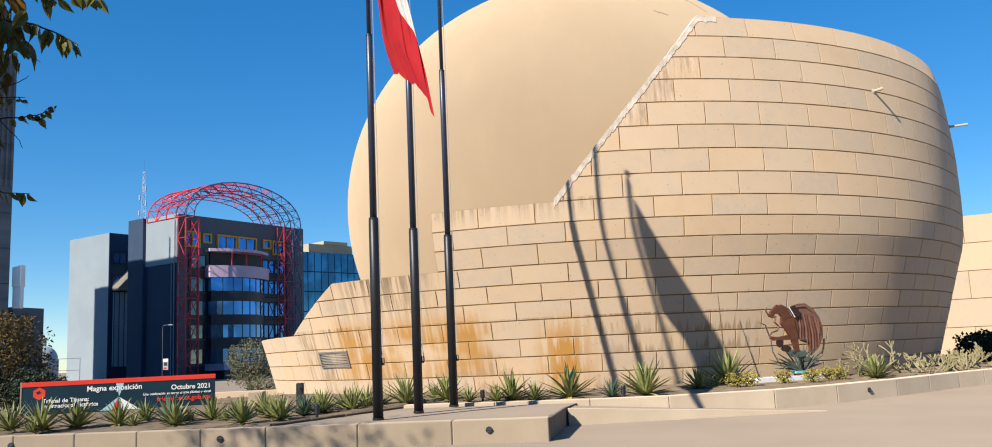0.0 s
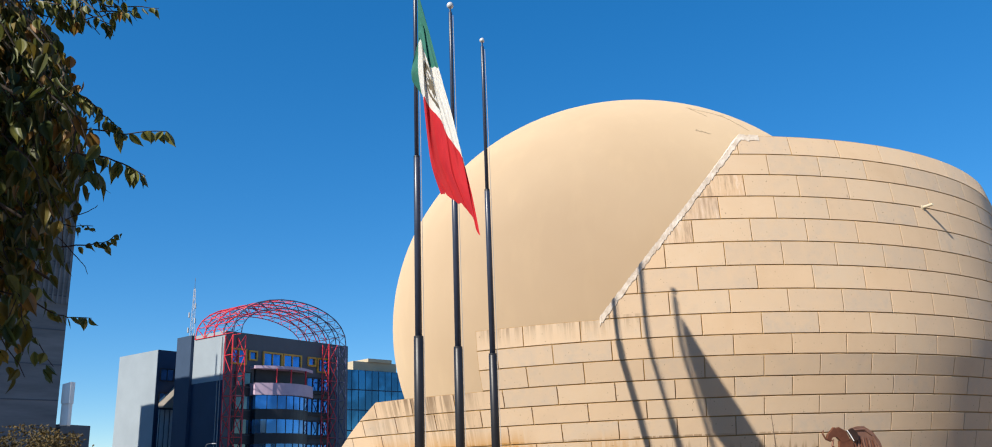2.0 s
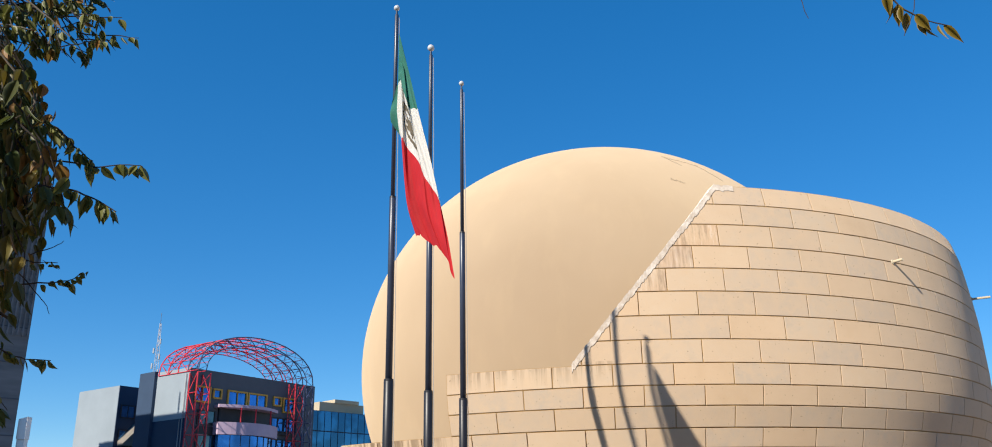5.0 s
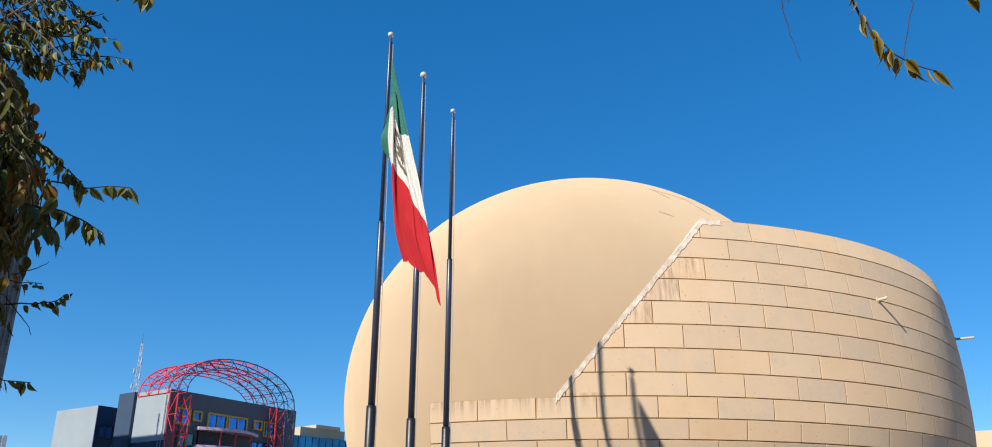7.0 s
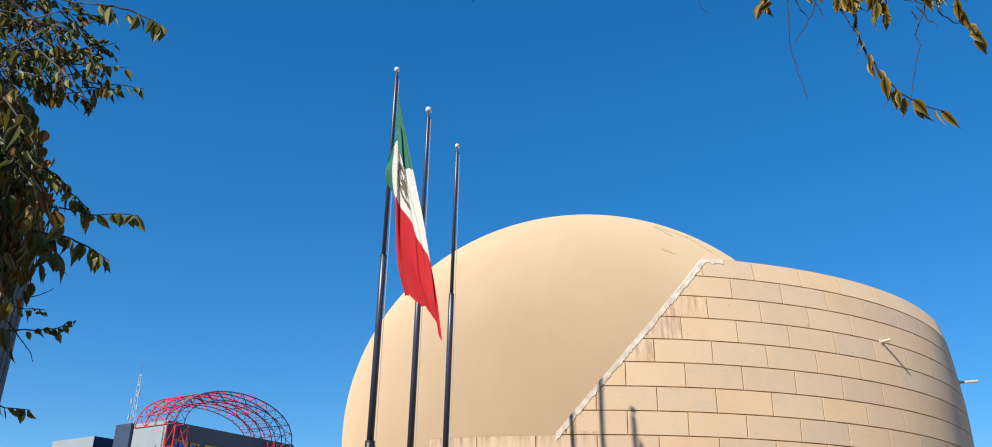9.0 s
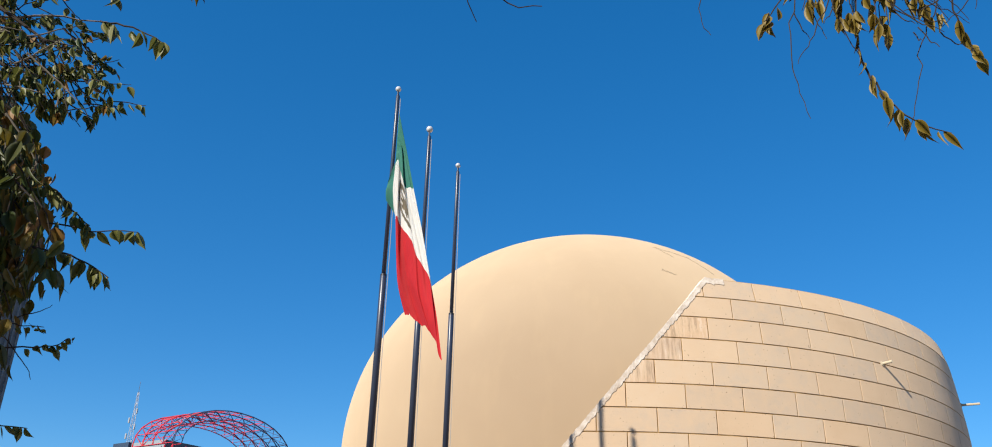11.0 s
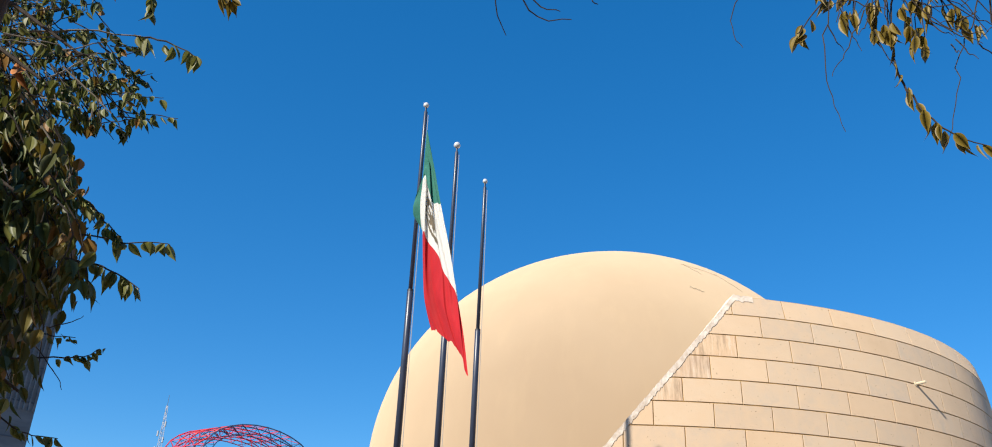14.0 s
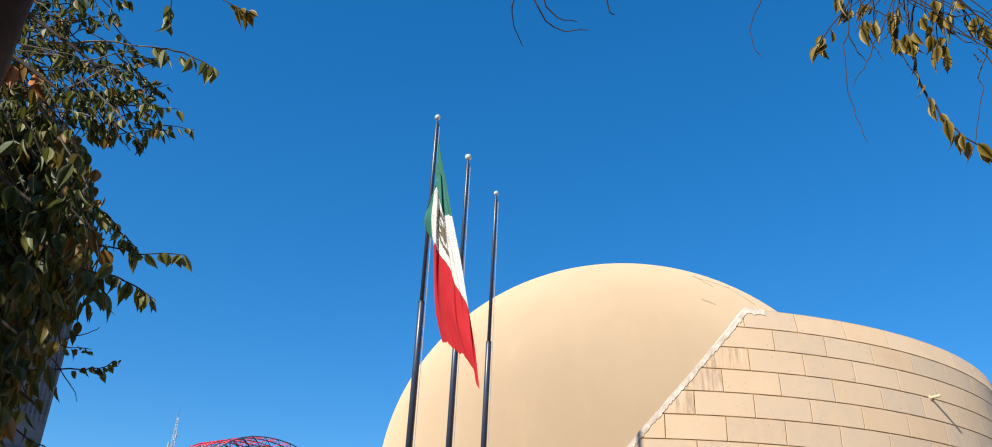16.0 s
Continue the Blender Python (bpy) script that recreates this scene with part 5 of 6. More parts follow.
bush("dark_shrub", -17.5, 33.0, 0, 1.3, 1.0, 0.9, 3600, 0.15, M_DARKBUSH, 84, "dark leafy shrub beyond the sign", "bush", 0.1)
# far low wall beyond the planting
tagged(link("far_wall", boxm(-16, 40.5, -0.05, -4.5, 40.9, 0.38, 0.02), M_PANEL2), "low sand-coloured wall beyond the sign", "wall", kind="structure")


# ---- trees beside and above the camera ----
def leaf_material(name, green, yellow, thin=0.45):
    m, nt, b = material(name, 0.5, 0, 0.45)
    o = nt.nodes.new("ShaderNodeNewGeometry")
    p = npos(nt)
    n = nnoise(nt, p, 26, 3)
    k = nnoise(nt, p, 2.4, 2)
    isl = nmath(nt, "ADD", o.outputs["Random Per Island"], nmath(nt, "MULTIPLY", k, 0.6))
    col = nmix(nt, nramp(nt, isl, 0.5, 1.1), green, yellow)
    col = nmix(nt, nmath(nt, "MULTIPLY", nramp(nt, n, 0.45, 0.75), 0.35), col, tuple(c * 0.5 for c in green))
    col = nmix(nt, nramp(nt, o.outputs["Random Per Island"], 0.988, 0.99), col, (0.22, 0.11, 0.025))
    nt.links.new(col, b.inputs["Base Color"])
    nbump(nt, b, n, 0.15, 0.003)
    tr = nt.nodes.new("ShaderNodeBsdfTranslucent")
    nt.links.new(nmix(nt, 0.5, col, yellow), tr.inputs["Color"])
    mx = nt.nodes.new("ShaderNodeMixShader")
    mx.inputs[0].default_value = thin
    nt.links.new(b.outputs[0], mx.inputs[1])
    nt.links.new(tr.outputs[0], mx.inputs[2])
    nt.links.new(mx.outputs[0], nt.nodes["Material Output"].inputs[0])
    return m


M_LEAF = leaf_material("green_tree_leaf", (0.042, 0.072, 0.020), (0.15, 0.155, 0.034), 0.34)
M_LEAFY = leaf_material("yellowing_tree_leaf", (0.055, 0.066, 0.014), (0.20, 0.14, 0.018), 0.32)
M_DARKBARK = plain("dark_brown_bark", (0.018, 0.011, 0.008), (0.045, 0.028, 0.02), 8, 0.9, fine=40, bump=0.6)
M_TWIG = plain("dark_twig", (0.03, 0.022, 0.018), (0.07, 0.055, 0.045), 20, 0.9, bump=0.2)
# paler twig tone, mostly for the upper crown
M_TWIGPALE = plain("pale_grey_twig", (0.20, 0.17, 0.13), (0.34, 0.29, 0.22), 20, 0.9, bump=0.2)


LEAF_OUTLINE = ((0.07, 0.20), (0.2, 0.42), (0.36, 0.5), (0.54, 0.45), (0.70, 0.31), (0.84, 0.14))


def leaf_shape(bm, at, along, side, length, width, curl):
    """A pointed oval leaf, folded along its midrib and curled to its tip."""
    d, s = along.normalized(), side.normalized()
    n = d.cross(s).normalized()
    P = lambda f, w: bm.verts.new(at + d * length * (f - 0.25 * abs(curl) * f * f) + s * w * width - n * (curl * length * f * f) + n * abs(w) * width * 0.35)
    r0, tip = P(0, 0), P(1.04, 0)
    mid = [P(f, 0) for f, w in LEAF_OUTLINE]
    for k in (1, -1):
        rim = [P(f, k * w) for f, w in LEAF_OUTLINE]
        bm.faces.new((r0, rim[0], mid[0]))
        for i in range(len(rim) - 1):
            bm.faces.new((rim[i], rim[i + 1], mid[i + 1], mid[i]))
        bm.faces.new((rim[-1], tip, mid[-1]))


def smooth_line(pts, rnd):
    """A rounded, slightly crooked line through pts."""
    out = []
    for i in range(len(pts) - 1):
        a, b, c, d = pts[max(i - 1, 0)], pts[i], pts[i + 1], pts[min(i + 2, len(pts) - 1)]
        for k in range(3):
            t = k / 3
            p = 0.5 * (2 * b + (c - a) * t + (2 * a - 5 * b + 4 * c - d) * t * t + (3 * b - a - 3 * c + d) * t ** 3)
            j = (c - b).length * 0.055 if k else 0.0
            out.append(p + Vector((rnd.uniform(-j, j), rnd.uniform(-j, j), rnd.uniform(-j, j))))
    return out + [pts[-1]]


def spray(parent, pts, r, n_leaves, size, mat, seed, bare=0.15, hang=0.55, single=True, spread=0.0, twig_mat=None):
    """A twig through pts with leaves along it, mostly hanging."""
    rnd = random.Random(seed)
    wide = 0.78 if mat == M_LEAFY else 1.0
    pts = smooth_line([Vector(p) for p in pts], rnd)
    t = part("twig", tubem(pts, [r * (1 - 0.6 * i / (len(pts) - 1)) for i in range(len(pts))], 5), twig_mat or M_TWIG, parent)
    seg = len(pts) - 1
    bm = bmesh.new()
    for i in range(n_leaves):
        f = bare + (1 - bare) * (i + rnd.uniform(0, 0.8)) / max(1, n_leaves)
        k = min(int(f * seg), seg - 1)
        p = pts[k].lerp(pts[k + 1], f * seg - k) + Vector((rnd.uniform(-1, 1), rnd.uniform(-1, 1), rnd.uniform(-1, 0.5))) * spread
        d = (pts[k + 1] - pts[k]).normalized()
        along = d * rnd.uniform(0.1, 0.7) + Vector((rnd.uniform(-0.5, 0.5), rnd.uniform(-0.5, 0.5), -hang * 2 * rnd.uniform(0.5, 1.1)))
        side = along.cross(Vector((rnd.uniform(-1, 1), rnd.uniform(-1, 1), rnd.uniform(-0.4, 0.4))))
        if single:
            lb = bmesh.new()
            leaf_shape(lb, p, along, side, size * rnd.uniform(0.75, 1.2), size * wide * rnd.uniform(0.42, 0.6), rnd.uniform(-0.1, 0.35))
            part("leaf", lb, mat, t, smooth=True)
        else:
            leaf_shape(bm, p, along, side, size * rnd.uniform(0.6, 1.2), size * rnd.uniform(0.4, 0.6), rnd.uniform(-0.1, 0.35))
    if not single:
        part("leaves", bm, mat, t, smooth=True)
    else:
        bm.free()
    return t


left_tree = thing("tree", (-3.6, 1.2, 0), "leafy tree with drooping twigs of green and yellowing leaves", "tree")
off = Vector((-3.6, 1.2, 0))
W = lambda *ps: [Vector(p) - off for p in ps]
part("trunk", tubem(W((-3.6, 1.2, -0.05), (-3.55, 1.2, 1.2), (-3.3, 1.35, 2.4), (-3.0, 1.5, 3.4), (-2.95, 1.55, 3.9)), [0.2, 0.16, 0.14, 0.10, 0.06], 12), M_BARK, left_tree, smooth=True)
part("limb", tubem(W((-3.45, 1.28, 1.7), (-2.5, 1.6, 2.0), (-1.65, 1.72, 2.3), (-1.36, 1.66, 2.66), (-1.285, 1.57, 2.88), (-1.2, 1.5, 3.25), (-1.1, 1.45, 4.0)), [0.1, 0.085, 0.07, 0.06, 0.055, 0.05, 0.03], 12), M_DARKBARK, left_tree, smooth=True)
part("limb", tubem(W((-3.0, 1.5, 3.4), (-2.4, 2.0, 3.9), (-1.6, 2.4, 4.05), (-0.8, 2.6, 4.0), (0.0, 2.6, 3.85)), [0.07, 0.06, 0.045, 0.03, 0.012], 8), M_BARK, left_tree, smooth=True)
# unseen upper crown round the trunk's top, added to shade the lower twigs
me = leaf_cloud(4200, 1.45, 1.3, 0.85, 0.13, 61, 3.5, 0.2)
me.materials.append(M_LEAF)
crown = new("crown", me)
crown.parent = left_tree
crown.location = (0.2, -0.6, 0)
for i, (x, y, z) in enumerate(((-3.9, 0.0, 4.0), (-2.8, 0.0, 3.8), (-3.5, 0.9, 4.2), (-4.3, 0.8, 3.7), (-2.7, 0.6, 4.0))):
    part("limb", tubem(W((-3.35, 1.32, 2.2), ((x - 3.3) / 2, (y + 1.3) / 2, z - 0.8), (x, y, z)), [0.06, 0.04, 0.012], 7), M_BARK, left_tree)
# twigs that stand out against the sky
spray(left_tree, W((-1.80, 2.36, 3.37), (-1.64, 2.38, 3.407), (-1.51, 2.4, 3.431), (-1.375, 2.42, 3.427)), 0.005, 4, 0.06, M_LEAF, 5, 0.4, 0.5, True, 0.0, M_TWIGPALE)
spray(left_tree, W((-1.40, 2.42, 3.43), (-1.318, 2.42, 3.413), (-1.233, 2.42, 3.381), (-1.167, 2.42, 3.345)), 0.004, 12, 0.066, M_LEAF, 57, 0.05, 0.6, True, 0.018)
spray(left_tree, W((-1.585, 2.42, 3.357), (-1.495, 2.42, 3.311), (-1.416, 2.42, 3.251), (-1.354, 2.42, 3.209), (-1.305, 2.42, 3.133)), 0.003, 15, 0.048, M_LEAF, 6, 0.2, 0.5)
spray(left_tree, W((-1.584, 2.42, 3.294), (-1.521, 2.42, 3.204), (-1.451, 2.42, 3.129), (-1.445, 2.42, 3.08)), 0.003, 11, 0.045, M_LEAF, 56, 0.2, 0.5)
spray(left_tree, W((-1.58, 2.40, 2.90), (-1.452, 2.42, 2.833), (-1.38, 2.42, 2.788), (-1.319, 2.42, 2.731), (-1.278, 2.42, 2.697)), 0.004, 12, 0.058, M_LEAF, 1, 0.25, 0.35)
spray(left_tree, W((-1.45, 2.42, 2.70), (-1.333, 2.42, 2.693), (-1.258, 2.42, 2.677), (-1.165, 2.42, 2.682), (-1.127, 2.42, 2.675)), 0.003, 8, 0.055, M_LEAF, 9, 0.35, 0.65)
spray(left_tree, W((-1.48, 2.42, 2.63), (-1.385, 2.42, 2.615), (-1.312, 2.42, 2.602), (-1.244, 2.42, 2.570), (-1.189, 2.42, 2.535)), 0.004, 14, 0.066, M_LEAF, 2, 0.15, 0.75)
spray(left_tree, W((-1.363, 2.42, 2.615), (-1.352, 2.42, 2.57), (-1.34, 2.42, 2.55)), 0.003, 3, 0.085, M_LEAF, 22, 0.5, 0.7)
spray(left_tree, W((-1.56, 2.40, 2.32), (-1.446, 2.42, 2.322), (-1.357, 2.42, 2.325), (-1.302, 2.42, 2.330), (-1.263, 2.42, 2.352)), 0.003, 13, 0.034, M_LEAF, 3, 0.45, 0.4, True, 0.012)
spray(left_tree, W((-1.52, 2.40, 2.40), (-1.438, 2.42, 2.393), (-1.396, 2.42, 2.386), (-1.338, 2.42, 2.384)), 0.0025, 8, 0.034, M_LEAF, 33, 0.5, 0.4, True, 0.012)
spray(left_tree, W((-1.45, 2.42, 2.36), (-1.39, 2.42, 2.30), (-1.36, 2.42, 2.27), (-1.34, 2.42, 2.235)), 0.002, 0, 0.04, M_LEAF, 34)
spray(left_tree, W((-1.42, 2.42, 2.41), (-1.36, 2.42, 2.43), (-1.33, 2.42, 2.45)), 0.002, 0, 0.04, M_LEAF, 35)
spray(left_tree, W((-1.70, 2.45, 2.24), (-1.5, 2.5, 2.15), (-1.45, 2.53, 2.13), (-1.39, 2.56, 2.13)), 0.003, 9, 0.045, M_LEAF, 4, 0.3, 0.4)
spray(left_tree, W((-1.253, 2.42, 3.82), (-1.213, 2.42, 3.67), (-1.14, 2.42, 3.600), (-1.085, 2.42, 3.585)), 0.003, 9, 0.065, M_LEAFY, 8, 0.55, 0.3, True, 0.01)
spray(left_tree, W((-1.429, 2.42, 3.80), (-1.373, 2.42, 3.63), (-1.372, 2.42, 3.56), (-1.352, 2.42, 3.52)), 0.003, 8, 0.066, M_LEAF, 7, 0.4, 0.6)
# branches that carry the crown
for i, (z, y) in enumerate(((3.5, 2.1), (3.3, 2.3), (3.1, 2.15), (2.9, 2.4), (2.75, 2.2), (2.55, 2.45), (2.4, 2.3), (2.25, 2.5), (2.05, 2.4), (3.65, 2.35))):
    part("branch", tubem(W((-3.3 + 0.03 * i, 1.36, 2.35 + 0.1 * i), (-2.7, 1.65, z + 0.25), (-2.1, y - 0.15, z + 0.28), (-1.75, y, z + 0.15), (-1.52, y + 0.05, z)), [0.03, 0.022, 0.014, 0.008, 0.004], 6), M_BARK, left_tree)
CROWN_EDGE = [(2.0, (-1.46,)), (2.33, (-1.44,)), (2.42, (-1.43,)), (2.52, (-1.42,)), (2.58, (-1.38,)), (2.68, (-1.36,)), (2.78, (-1.37,)), (2.89, (-1.42,)),
              (3.0, (-1.46,)), (3.11, (-1.54,)), (3.23, (-1.62,)), (3.62, (-1.80,)), (3.8, (-1.86,))]
edge_at = lambda z: ease([(a, (*b, 0.0)) for a, b in CROWN_EDGE], z)[0]
# bare twiglets in the upper crown
rnd = random.Random(12)
for i in range(130):
    z = rnd.uniform(3.05, 3.68)
    p = Vector((edge_at(z) + rnd.uniform(-0.35, 0.16), rnd.uniform(2.2, 2.55), z))
    d = Vector((rnd.uniform(-0.3, 1.0), rnd.uniform(-0.3, 0.4), rnd.uniform(-0.9, 0.6))) * rnd.uniform(0.08, 0.2)
    spray(left_tree, W(p - d, p, p + d * 0.6, p + d), 0.0028, rnd.choice((0, 0, 2, 3, 4)), 0.05, M_LEAF, 700 + i, 0.4, 0.5, False, 0.01, M_TWIGPALE if rnd.random() < 0.65 else M_TWIG)
for i in range(75):
    z = rnd.uniform(3.08, 3.66)
    p = Vector((edge_at(z) + rnd.uniform(-0.05, 0.27), rnd.uniform(2.3, 2.55), z))
    d = Vector((rnd.uniform(0.2, 1.0), rnd.uniform(-0.3, 0.3), rnd.uniform(-0.9, 0.3))) * rnd.uniform(0.07, 0.14)
    spray(left_tree, W(p - d, p, p + d * 0.6, p + d), 0.0024, rnd.choice((4, 5, 6, 7)), 0.042, M_LEAF, 900 + i, 0.2, 0.5, False, 0.006)
# the mass of the crown: hanging twigs, thick in the middle, loose above and below
rnd = random.Random(77)
for i in range(780):
    z = 3.60 - 1.55 * rnd.random()
    loose = 0.84 if z > 3.22 else 0.5 if z > 3.1 else 0.0 if z > 2.48 else 0.6
    if rnd.random() < loose:
        continue
    y = 2.42 + rnd.uniform(-0.15, 0.5)
    k = y / 2.42
    x = (edge_at(z) - 0.03 - 0.50 * rnd.random() ** 0.8) * k
    z = 1.66 + (z - 1.66) * k
    p0 = Vector((x - 0.1, y - 0.05, z + 0.14))
    p1 = Vector((x, y, z))
    p2 = Vector((x + rnd.uniform(-0.06, 0.07), y + rnd.uniform(-0.08, 0.08), z - rnd.uniform(0.08, 0.2)))
    small = z > 3.05
    spray(left_tree, W(p0, p1, p2), 0.003, 11, (0.045 if small else 0.06) if rnd.random() < 0.7 else 0.08, M_LEAF if rnd.random() < 0.68 else M_LEAFY, 100 + i, 0.05, 0.45, False, 0.04, M_TWIGPALE if z > 2.8 and rnd.random() < 0.5 else M_TWIG)
# two withered leaves
M_WITHER = plain("withered_orange_leaf", (0.26, 0.085, 0.02), (0.42, 0.17, 0.045), 12, 0.6, fine=60, bump=0.2)
for i, (x, z) in enumerate(((-1.70, 3.20), (-1.62, 3.17))):
    spray(left_tree, W((x - 0.05, 2.22, z + 0.08), (x - 0.01, 2.22, z + 0.02), (x, 2.22, z)), 0.0025, 2, 0.085, M_WITHER, 800 + i, 0.8, 0.5)

right_tree = thing("tree", (3.4, -1.6, 0), "tree with sparse yellowing leaves on thin drooping twigs", "tree")
off = Vector((3.4, -1.6, 0))
part("trunk", tubem(W((3.4, -1.6, -0.05), (3.35, -1.5, 1.4), (3.2, -1.2, 2.8), (2.9, -0.7, 4.0)), [0.22, 0.18, 0.15, 0.11], 12), M_BARK, right_tree, smooth=True)
part("limb", tubem(W((3.2, -1.2, 2.8), (2.6, 0.2, 3.7), (1.9, 1.4, 4.1), (1.2, 2.0, 4.0), (0.6, 2.3, 3.95)), [0.11, 0.08, 0.05, 0.03, 0.012], 8), M_BARK, right_tree, smooth=True)
spray(right_tree, W((1.15, 2.10, 3.98), (1.106, 2.25, 3.74), (1.076, 2.3, 3.59), (1.037, 2.3, 3.43), (1.031, 2.3, 3.32)), 0.005, 3, 0.07, M_LEAFY, 11, 0.6, 0.7, True, 0.01)
spray(right_tree, W((1.026, 2.3, 3.32), (1.043, 2.3, 3.222), (1.070, 2.3, 3.155), (1.108, 2.3, 3.100), (1.146, 2.3, 3.060), (1.185, 2.3, 3.034), (1.26, 2.3, 3.010)), 0.004, 15, 0.07, M_LEAFY, 12, 0.05, 0.75, True, 0.006)
spray(right_tree, W((0.95, 2.2, 3.95), (0.873, 2.28, 3.6), (0.848, 2.3, 3.543), (0.784, 2.3, 3.455), (0.744, 2.3, 3.40)), 0.004, 8, 0.078, M_LEAFY, 14, 0.72, 0.7, True, 0.015)
spray(right_tree, W((0.92, 2.2, 3.9), (0.857, 2.3, 3.524), (0.823, 2.3, 3.352), (0.814, 2.3, 3.226), (0.825, 2.3, 3.137), (0.847, 2.3, 3.048)), 0.0025, 0, 0.05, M_LEAFY, 15)
spray(right_tree, W((0.66, 2.25, 3.9), (0.622, 2.3, 3.673), (0.588, 2.3, 3.568), (0.551, 2.3, 3.479), (0.548, 2.3, 3.393), (0.572, 2.3, 3.343)), 0.0025, 0, 0.05, M_LEAFY, 21)
spray(right_tree, W((1.35, 2.2, 3.9), (1.30, 2.28, 3.5), (1.273, 2.3, 3.42), (1.229, 2.3, 3.334), (1.194, 2.3, 3.191), (1.16, 2.3, 3.07), (1.116, 2.3, 2.982)), 0.0025, 0, 0.05, M_LEAFY, 17)
spray(right_tree, W((1.35, 2.1, 3.95), (1.33, 2.25, 3.5), (1.36, 2.3, 3.4), (1.41, 2.3, 3.26)), 0.004, 6, 0.075, M_LEAFY, 18, 0.5, 0.7)
me = leaf_cloud(3600, 1.5, 1.4, 1.2, 0.12, 63, 5.0, 0.2)
me.materials.append(M_LEAFY)
crown = new("crown", me)
crown.parent = right_tree
crown.location = (-0.3, 0.3, 0)
for i, (x, y, z) in enumerate(((3.9, -1.9, 5.3), (2.6, -1.6, 5.2), (3.3, -0.6, 5.5), (2.2, -0.9, 4.9))):
    part("limb", tubem(W((3.05, -0.95, 3.4), ((x + 3.0) / 2, (y - 0.9) / 2, z - 0.8), (x, y, z)), [0.07, 0.045, 0.012], 7), M_BARK, right_tree)
rnd = random.Random(5)
# short leafy twigs off three forks, in loose clusters
FORKS = ((0.93, 2.28, 3.60), (1.04, 2.28, 3.62), (1.17, 2.28, 3.64))
for f, ends in zip(FORKS, (((0.82, 3.58, 3), (0.866, 3.56, 3), (0.909, 3.55, 2), (0.855, 3.42, 2), (0.93, 3.49, 3), (0.89, 3.46, 1)),
                           ((0.958, 3.48, 3), (0.99, 3.43, 4), (0.98, 3.36, 2), (1.02, 3.39, 4), (1.055, 3.41, 3), (1.08, 3.38, 3), (1.02, 3.53, 1)),
                           ((1.172, 3.55, 3), (1.122, 3.56, 4), (1.148, 3.48, 4), (1.10, 3.50, 3), (1.13, 3.41, 3), (1.144, 3.38, 2), (1.204, 3.48, 2), (1.24, 3.45, 3), (1.245, 3.41, 2), (1.33, 3.42, 2)))):
    root = Vector(f)
    part("twig", tubem(W((1.15, 2.10, 3.98), root + Vector((0, -0.03, 0.12)), root), [0.006, 0.005, 0.004], 5), M_TWIG, right_tree)
    for x, z, n in ends:
        c = Vector((x, 2.30 + rnd.uniform(-0.05, 0.05), z))
        bend = root.lerp(c, 0.5) + Vector((rnd.uniform(-0.03, 0.03), 0, rnd.uniform(-0.01, 0.03)))
        spray(right_tree, W(root, bend, c), 0.003, n, 0.078, M_LEAFY, rnd.randrange(10 ** 6), 0.75, 0.75, True, 0.012)
for i in range(46):                                           # bare twiglets
    p0 = Vector((rnd.uniform(0.82, 1.42), rnd.uniform(2.12, 2.3), rnd.uniform(3.28, 3.6)))
    d = Vector((rnd.uniform(-0.6, 0.9), rnd.uniform(-0.2, 0.3), rnd.uniform(-0.9, 0.2))) * rnd.uniform(0.06, 0.15)
    spray(right_tree, W(p0 - d + Vector((0, 0, 0.04)), p0, p0 + d * 0.6, p0 + d + Vector((0, 0, -0.01))), 0.0022, 0, 0.05, M_LEAFY, 500 + i)
off = Vector((-3.6, 1.2, 0))
for i, pts in enumerate((((-0.15, 2.5, 3.95), (-0.20, 2.5, 3.76), (-0.21, 2.53, 3.69), (-0.17, 2.60, 3.60)), ((-0.10, 2.5, 3.9), (-0.14, 2.5, 3.74), (-0.06, 2.56, 3.655), (0.06, 2.56, 3.645)), ((-0.05, 2.5, 3.9), (-0.10, 2.52, 3.75), (-0.05, 2.55, 3.69), (0.02, 2.56, 3.68)), ((0.13, 2.5, 3.85), (0.12, 2.5, 3.75), (0.13, 2.52, 3.695), (0.15, 2.53, 3.69)))):
    spray(left_tree, W(*pts), 0.004, 0, 0.05, M_LEAF, 400 + i)

# tree on the plaza whose crown dapples the planter wall
bush("plaza_tree", -14.6, 4.5, 0, 3.2, 3.0, 2.6, 1500, 0.22, M_LEAF, 91, "tall leafy plaza tree with a loose crown", "tree", 7.4)

# ---- wall panels, course by course ----


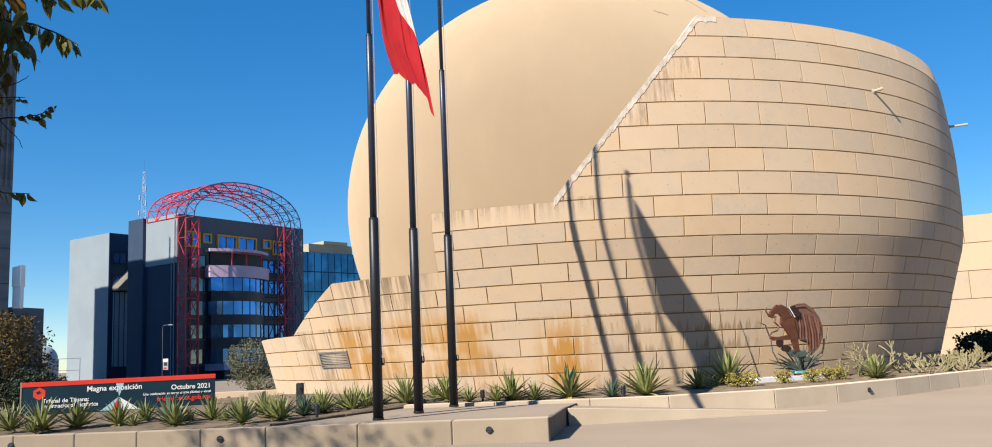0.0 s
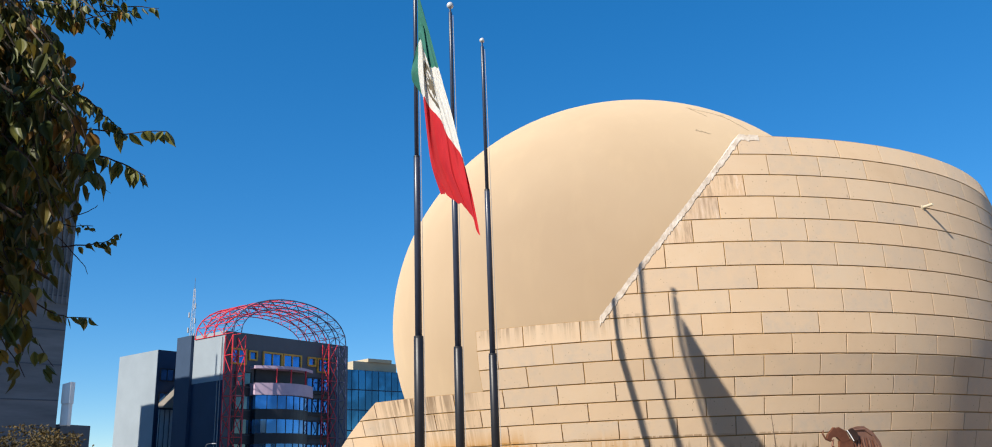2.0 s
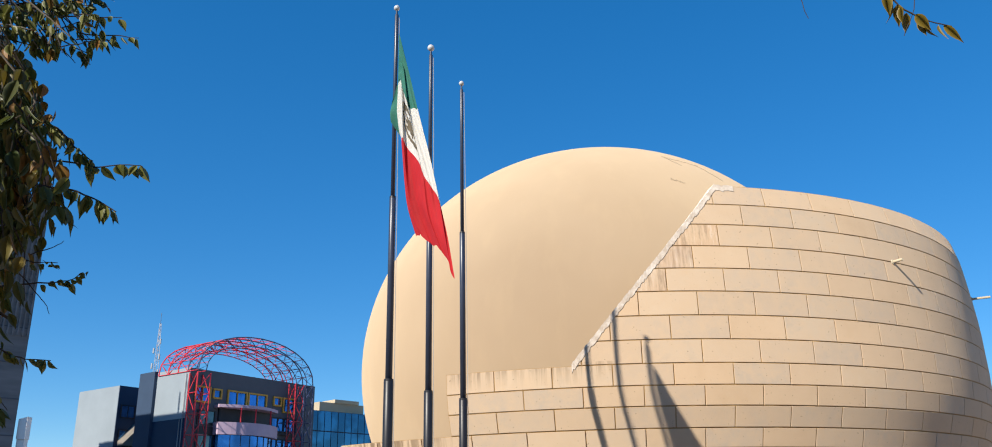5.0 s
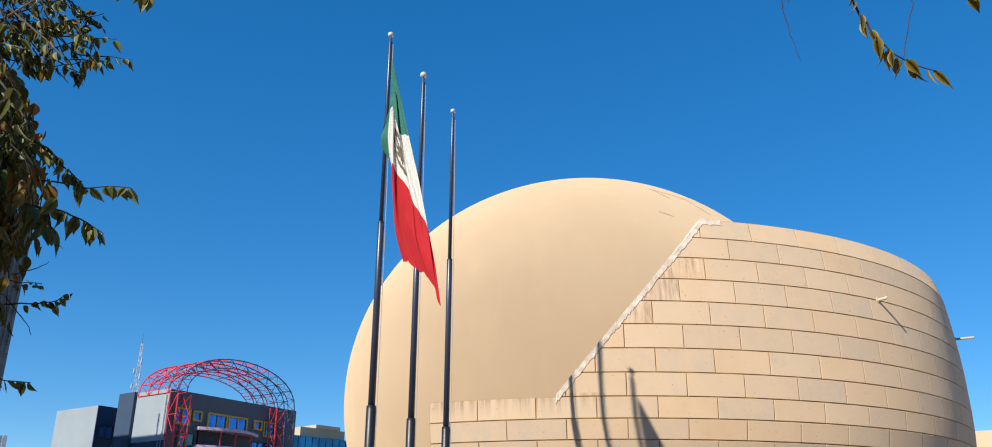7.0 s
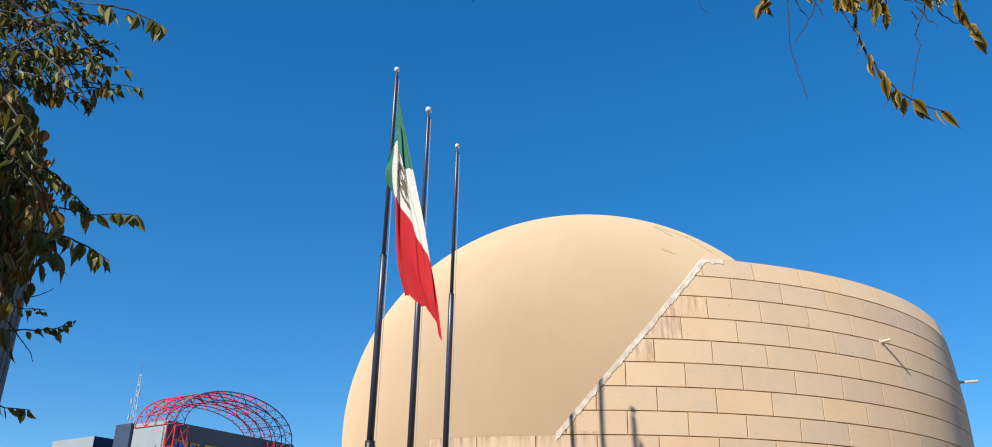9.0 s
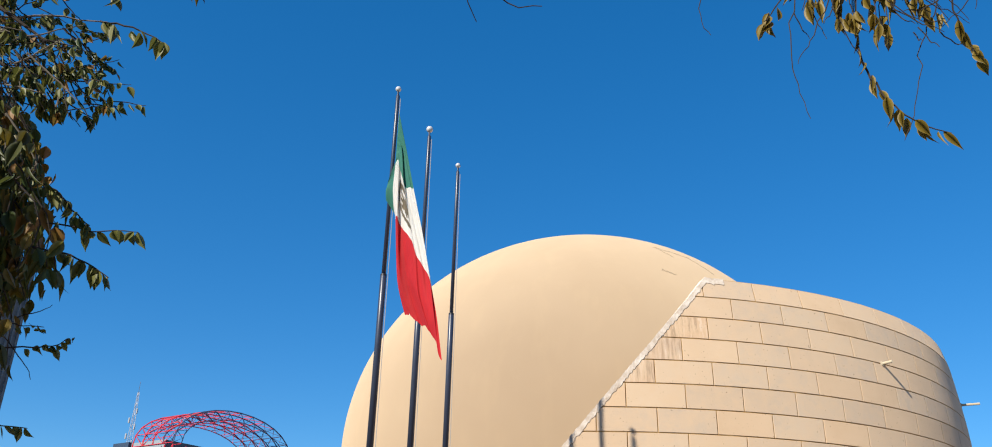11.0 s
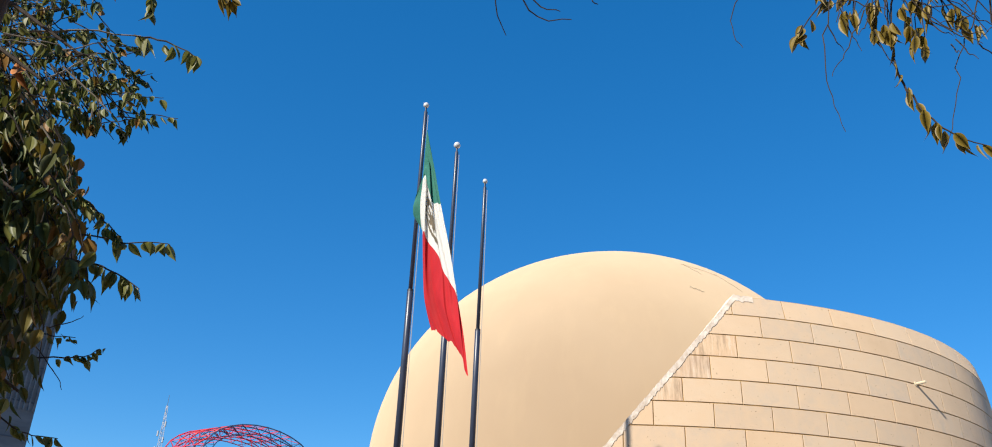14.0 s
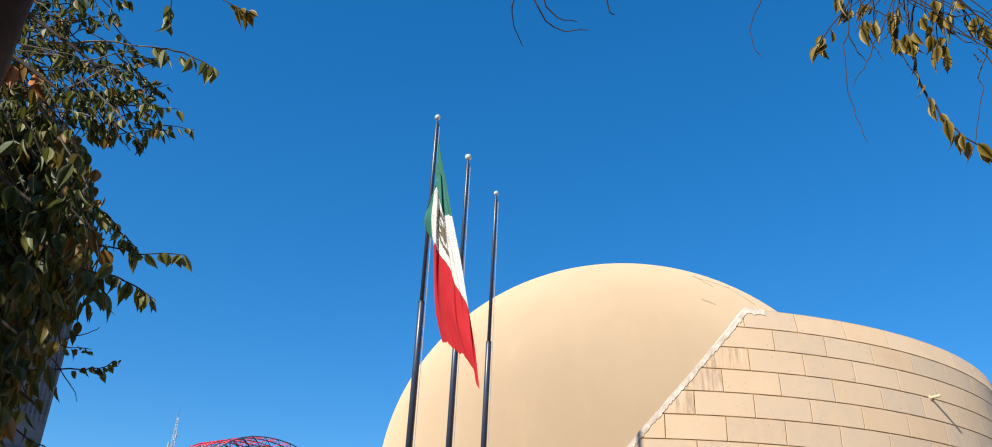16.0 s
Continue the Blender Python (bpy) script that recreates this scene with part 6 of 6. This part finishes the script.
def round_normals(me):
    """Shade the panel fronts as one smooth curve."""
    out = []
    for p in me.polygons:
        c = p.center
        a = math.atan2(c.x - AX, AY - c.y)
        front = p.normal.x * math.sin(a) - p.normal.y * math.cos(a) > 0.8
        p.use_smooth = front
        h = math.sqrt(max(0.0, 1 - p.normal.z ** 2))
        for v in p.vertices:
            if front:
                co = me.vertices[v].co
                b = math.atan2(co.x - AX, AY - co.y)
                out.append((math.sin(b) * h, -math.cos(b) * h, p.normal.z))
            else:
                out.append(tuple(p.normal))
    me.normals_split_custom_set(out)


far = []
for k in range(18):
    zt, zb = COURSES[k][0], COURSES[k + 1][0]
    phase = 1.4 if k % 2 == 0 else 4.6
    g, gd = 0.017, 0.058
    shared = {}
    for i in range(-22, 20):
        a0, a1 = phase + i * STEP + gd, phase + (i + 1) * STEP - gd
        poly = [(a0, zb + g), (a1, zb + g), (a1, zt - g), (a0, zt - g)]
        la, lb = wall_left(k)
        if a1 < min(la[0], lb[0]) or a0 > 118 or a1 < -105:
            continue
        cut = a0 < max(la[0], lb[0])
        if cut:
            poly = clip_poly(poly, (la[0] + gd, la[1]), (lb[0] + gd, lb[1]))
            if len(poly) < 3 or max(p[0] for p in poly) - min(p[0] for p in poly) < 0.15:
                continue
        mid = (a0 + a1) / 2
        if -62 < mid < 56:
            if not cut and "m" in shared:
                me, m0 = shared["m"]
                ob = new("panel", me)
                ob.parent = round_wall
                ob.matrix_basis = Matrix.Translation((AX, AY, 0)) @ Matrix.Rotation(radians(mid - m0), 4, "Z") @ Matrix.Translation((-AX, -AY, 0))
            else:
                ob = part("panel", panel_mesh(poly), M_PANELEND if cut and 2 <= k <= 4 else M_PANEL, round_wall)
                round_normals(ob.data)
                if not cut:
                    shared["m"] = (ob.data, mid)
        else:
            far.append(poly)
bm = bmesh.new()
for poly in far:
    tmp = panel_mesh(poly)
    me = bpy.data.meshes.new("t")
    tmp.to_mesh(me)
    tmp.free()
    bm.from_mesh(me)
    bpy.data.meshes.remove(me)
rest = tagged(part("far_panels", bm, M_PANEL, round_wall), kind="stuff")
round_normals(rest.data)
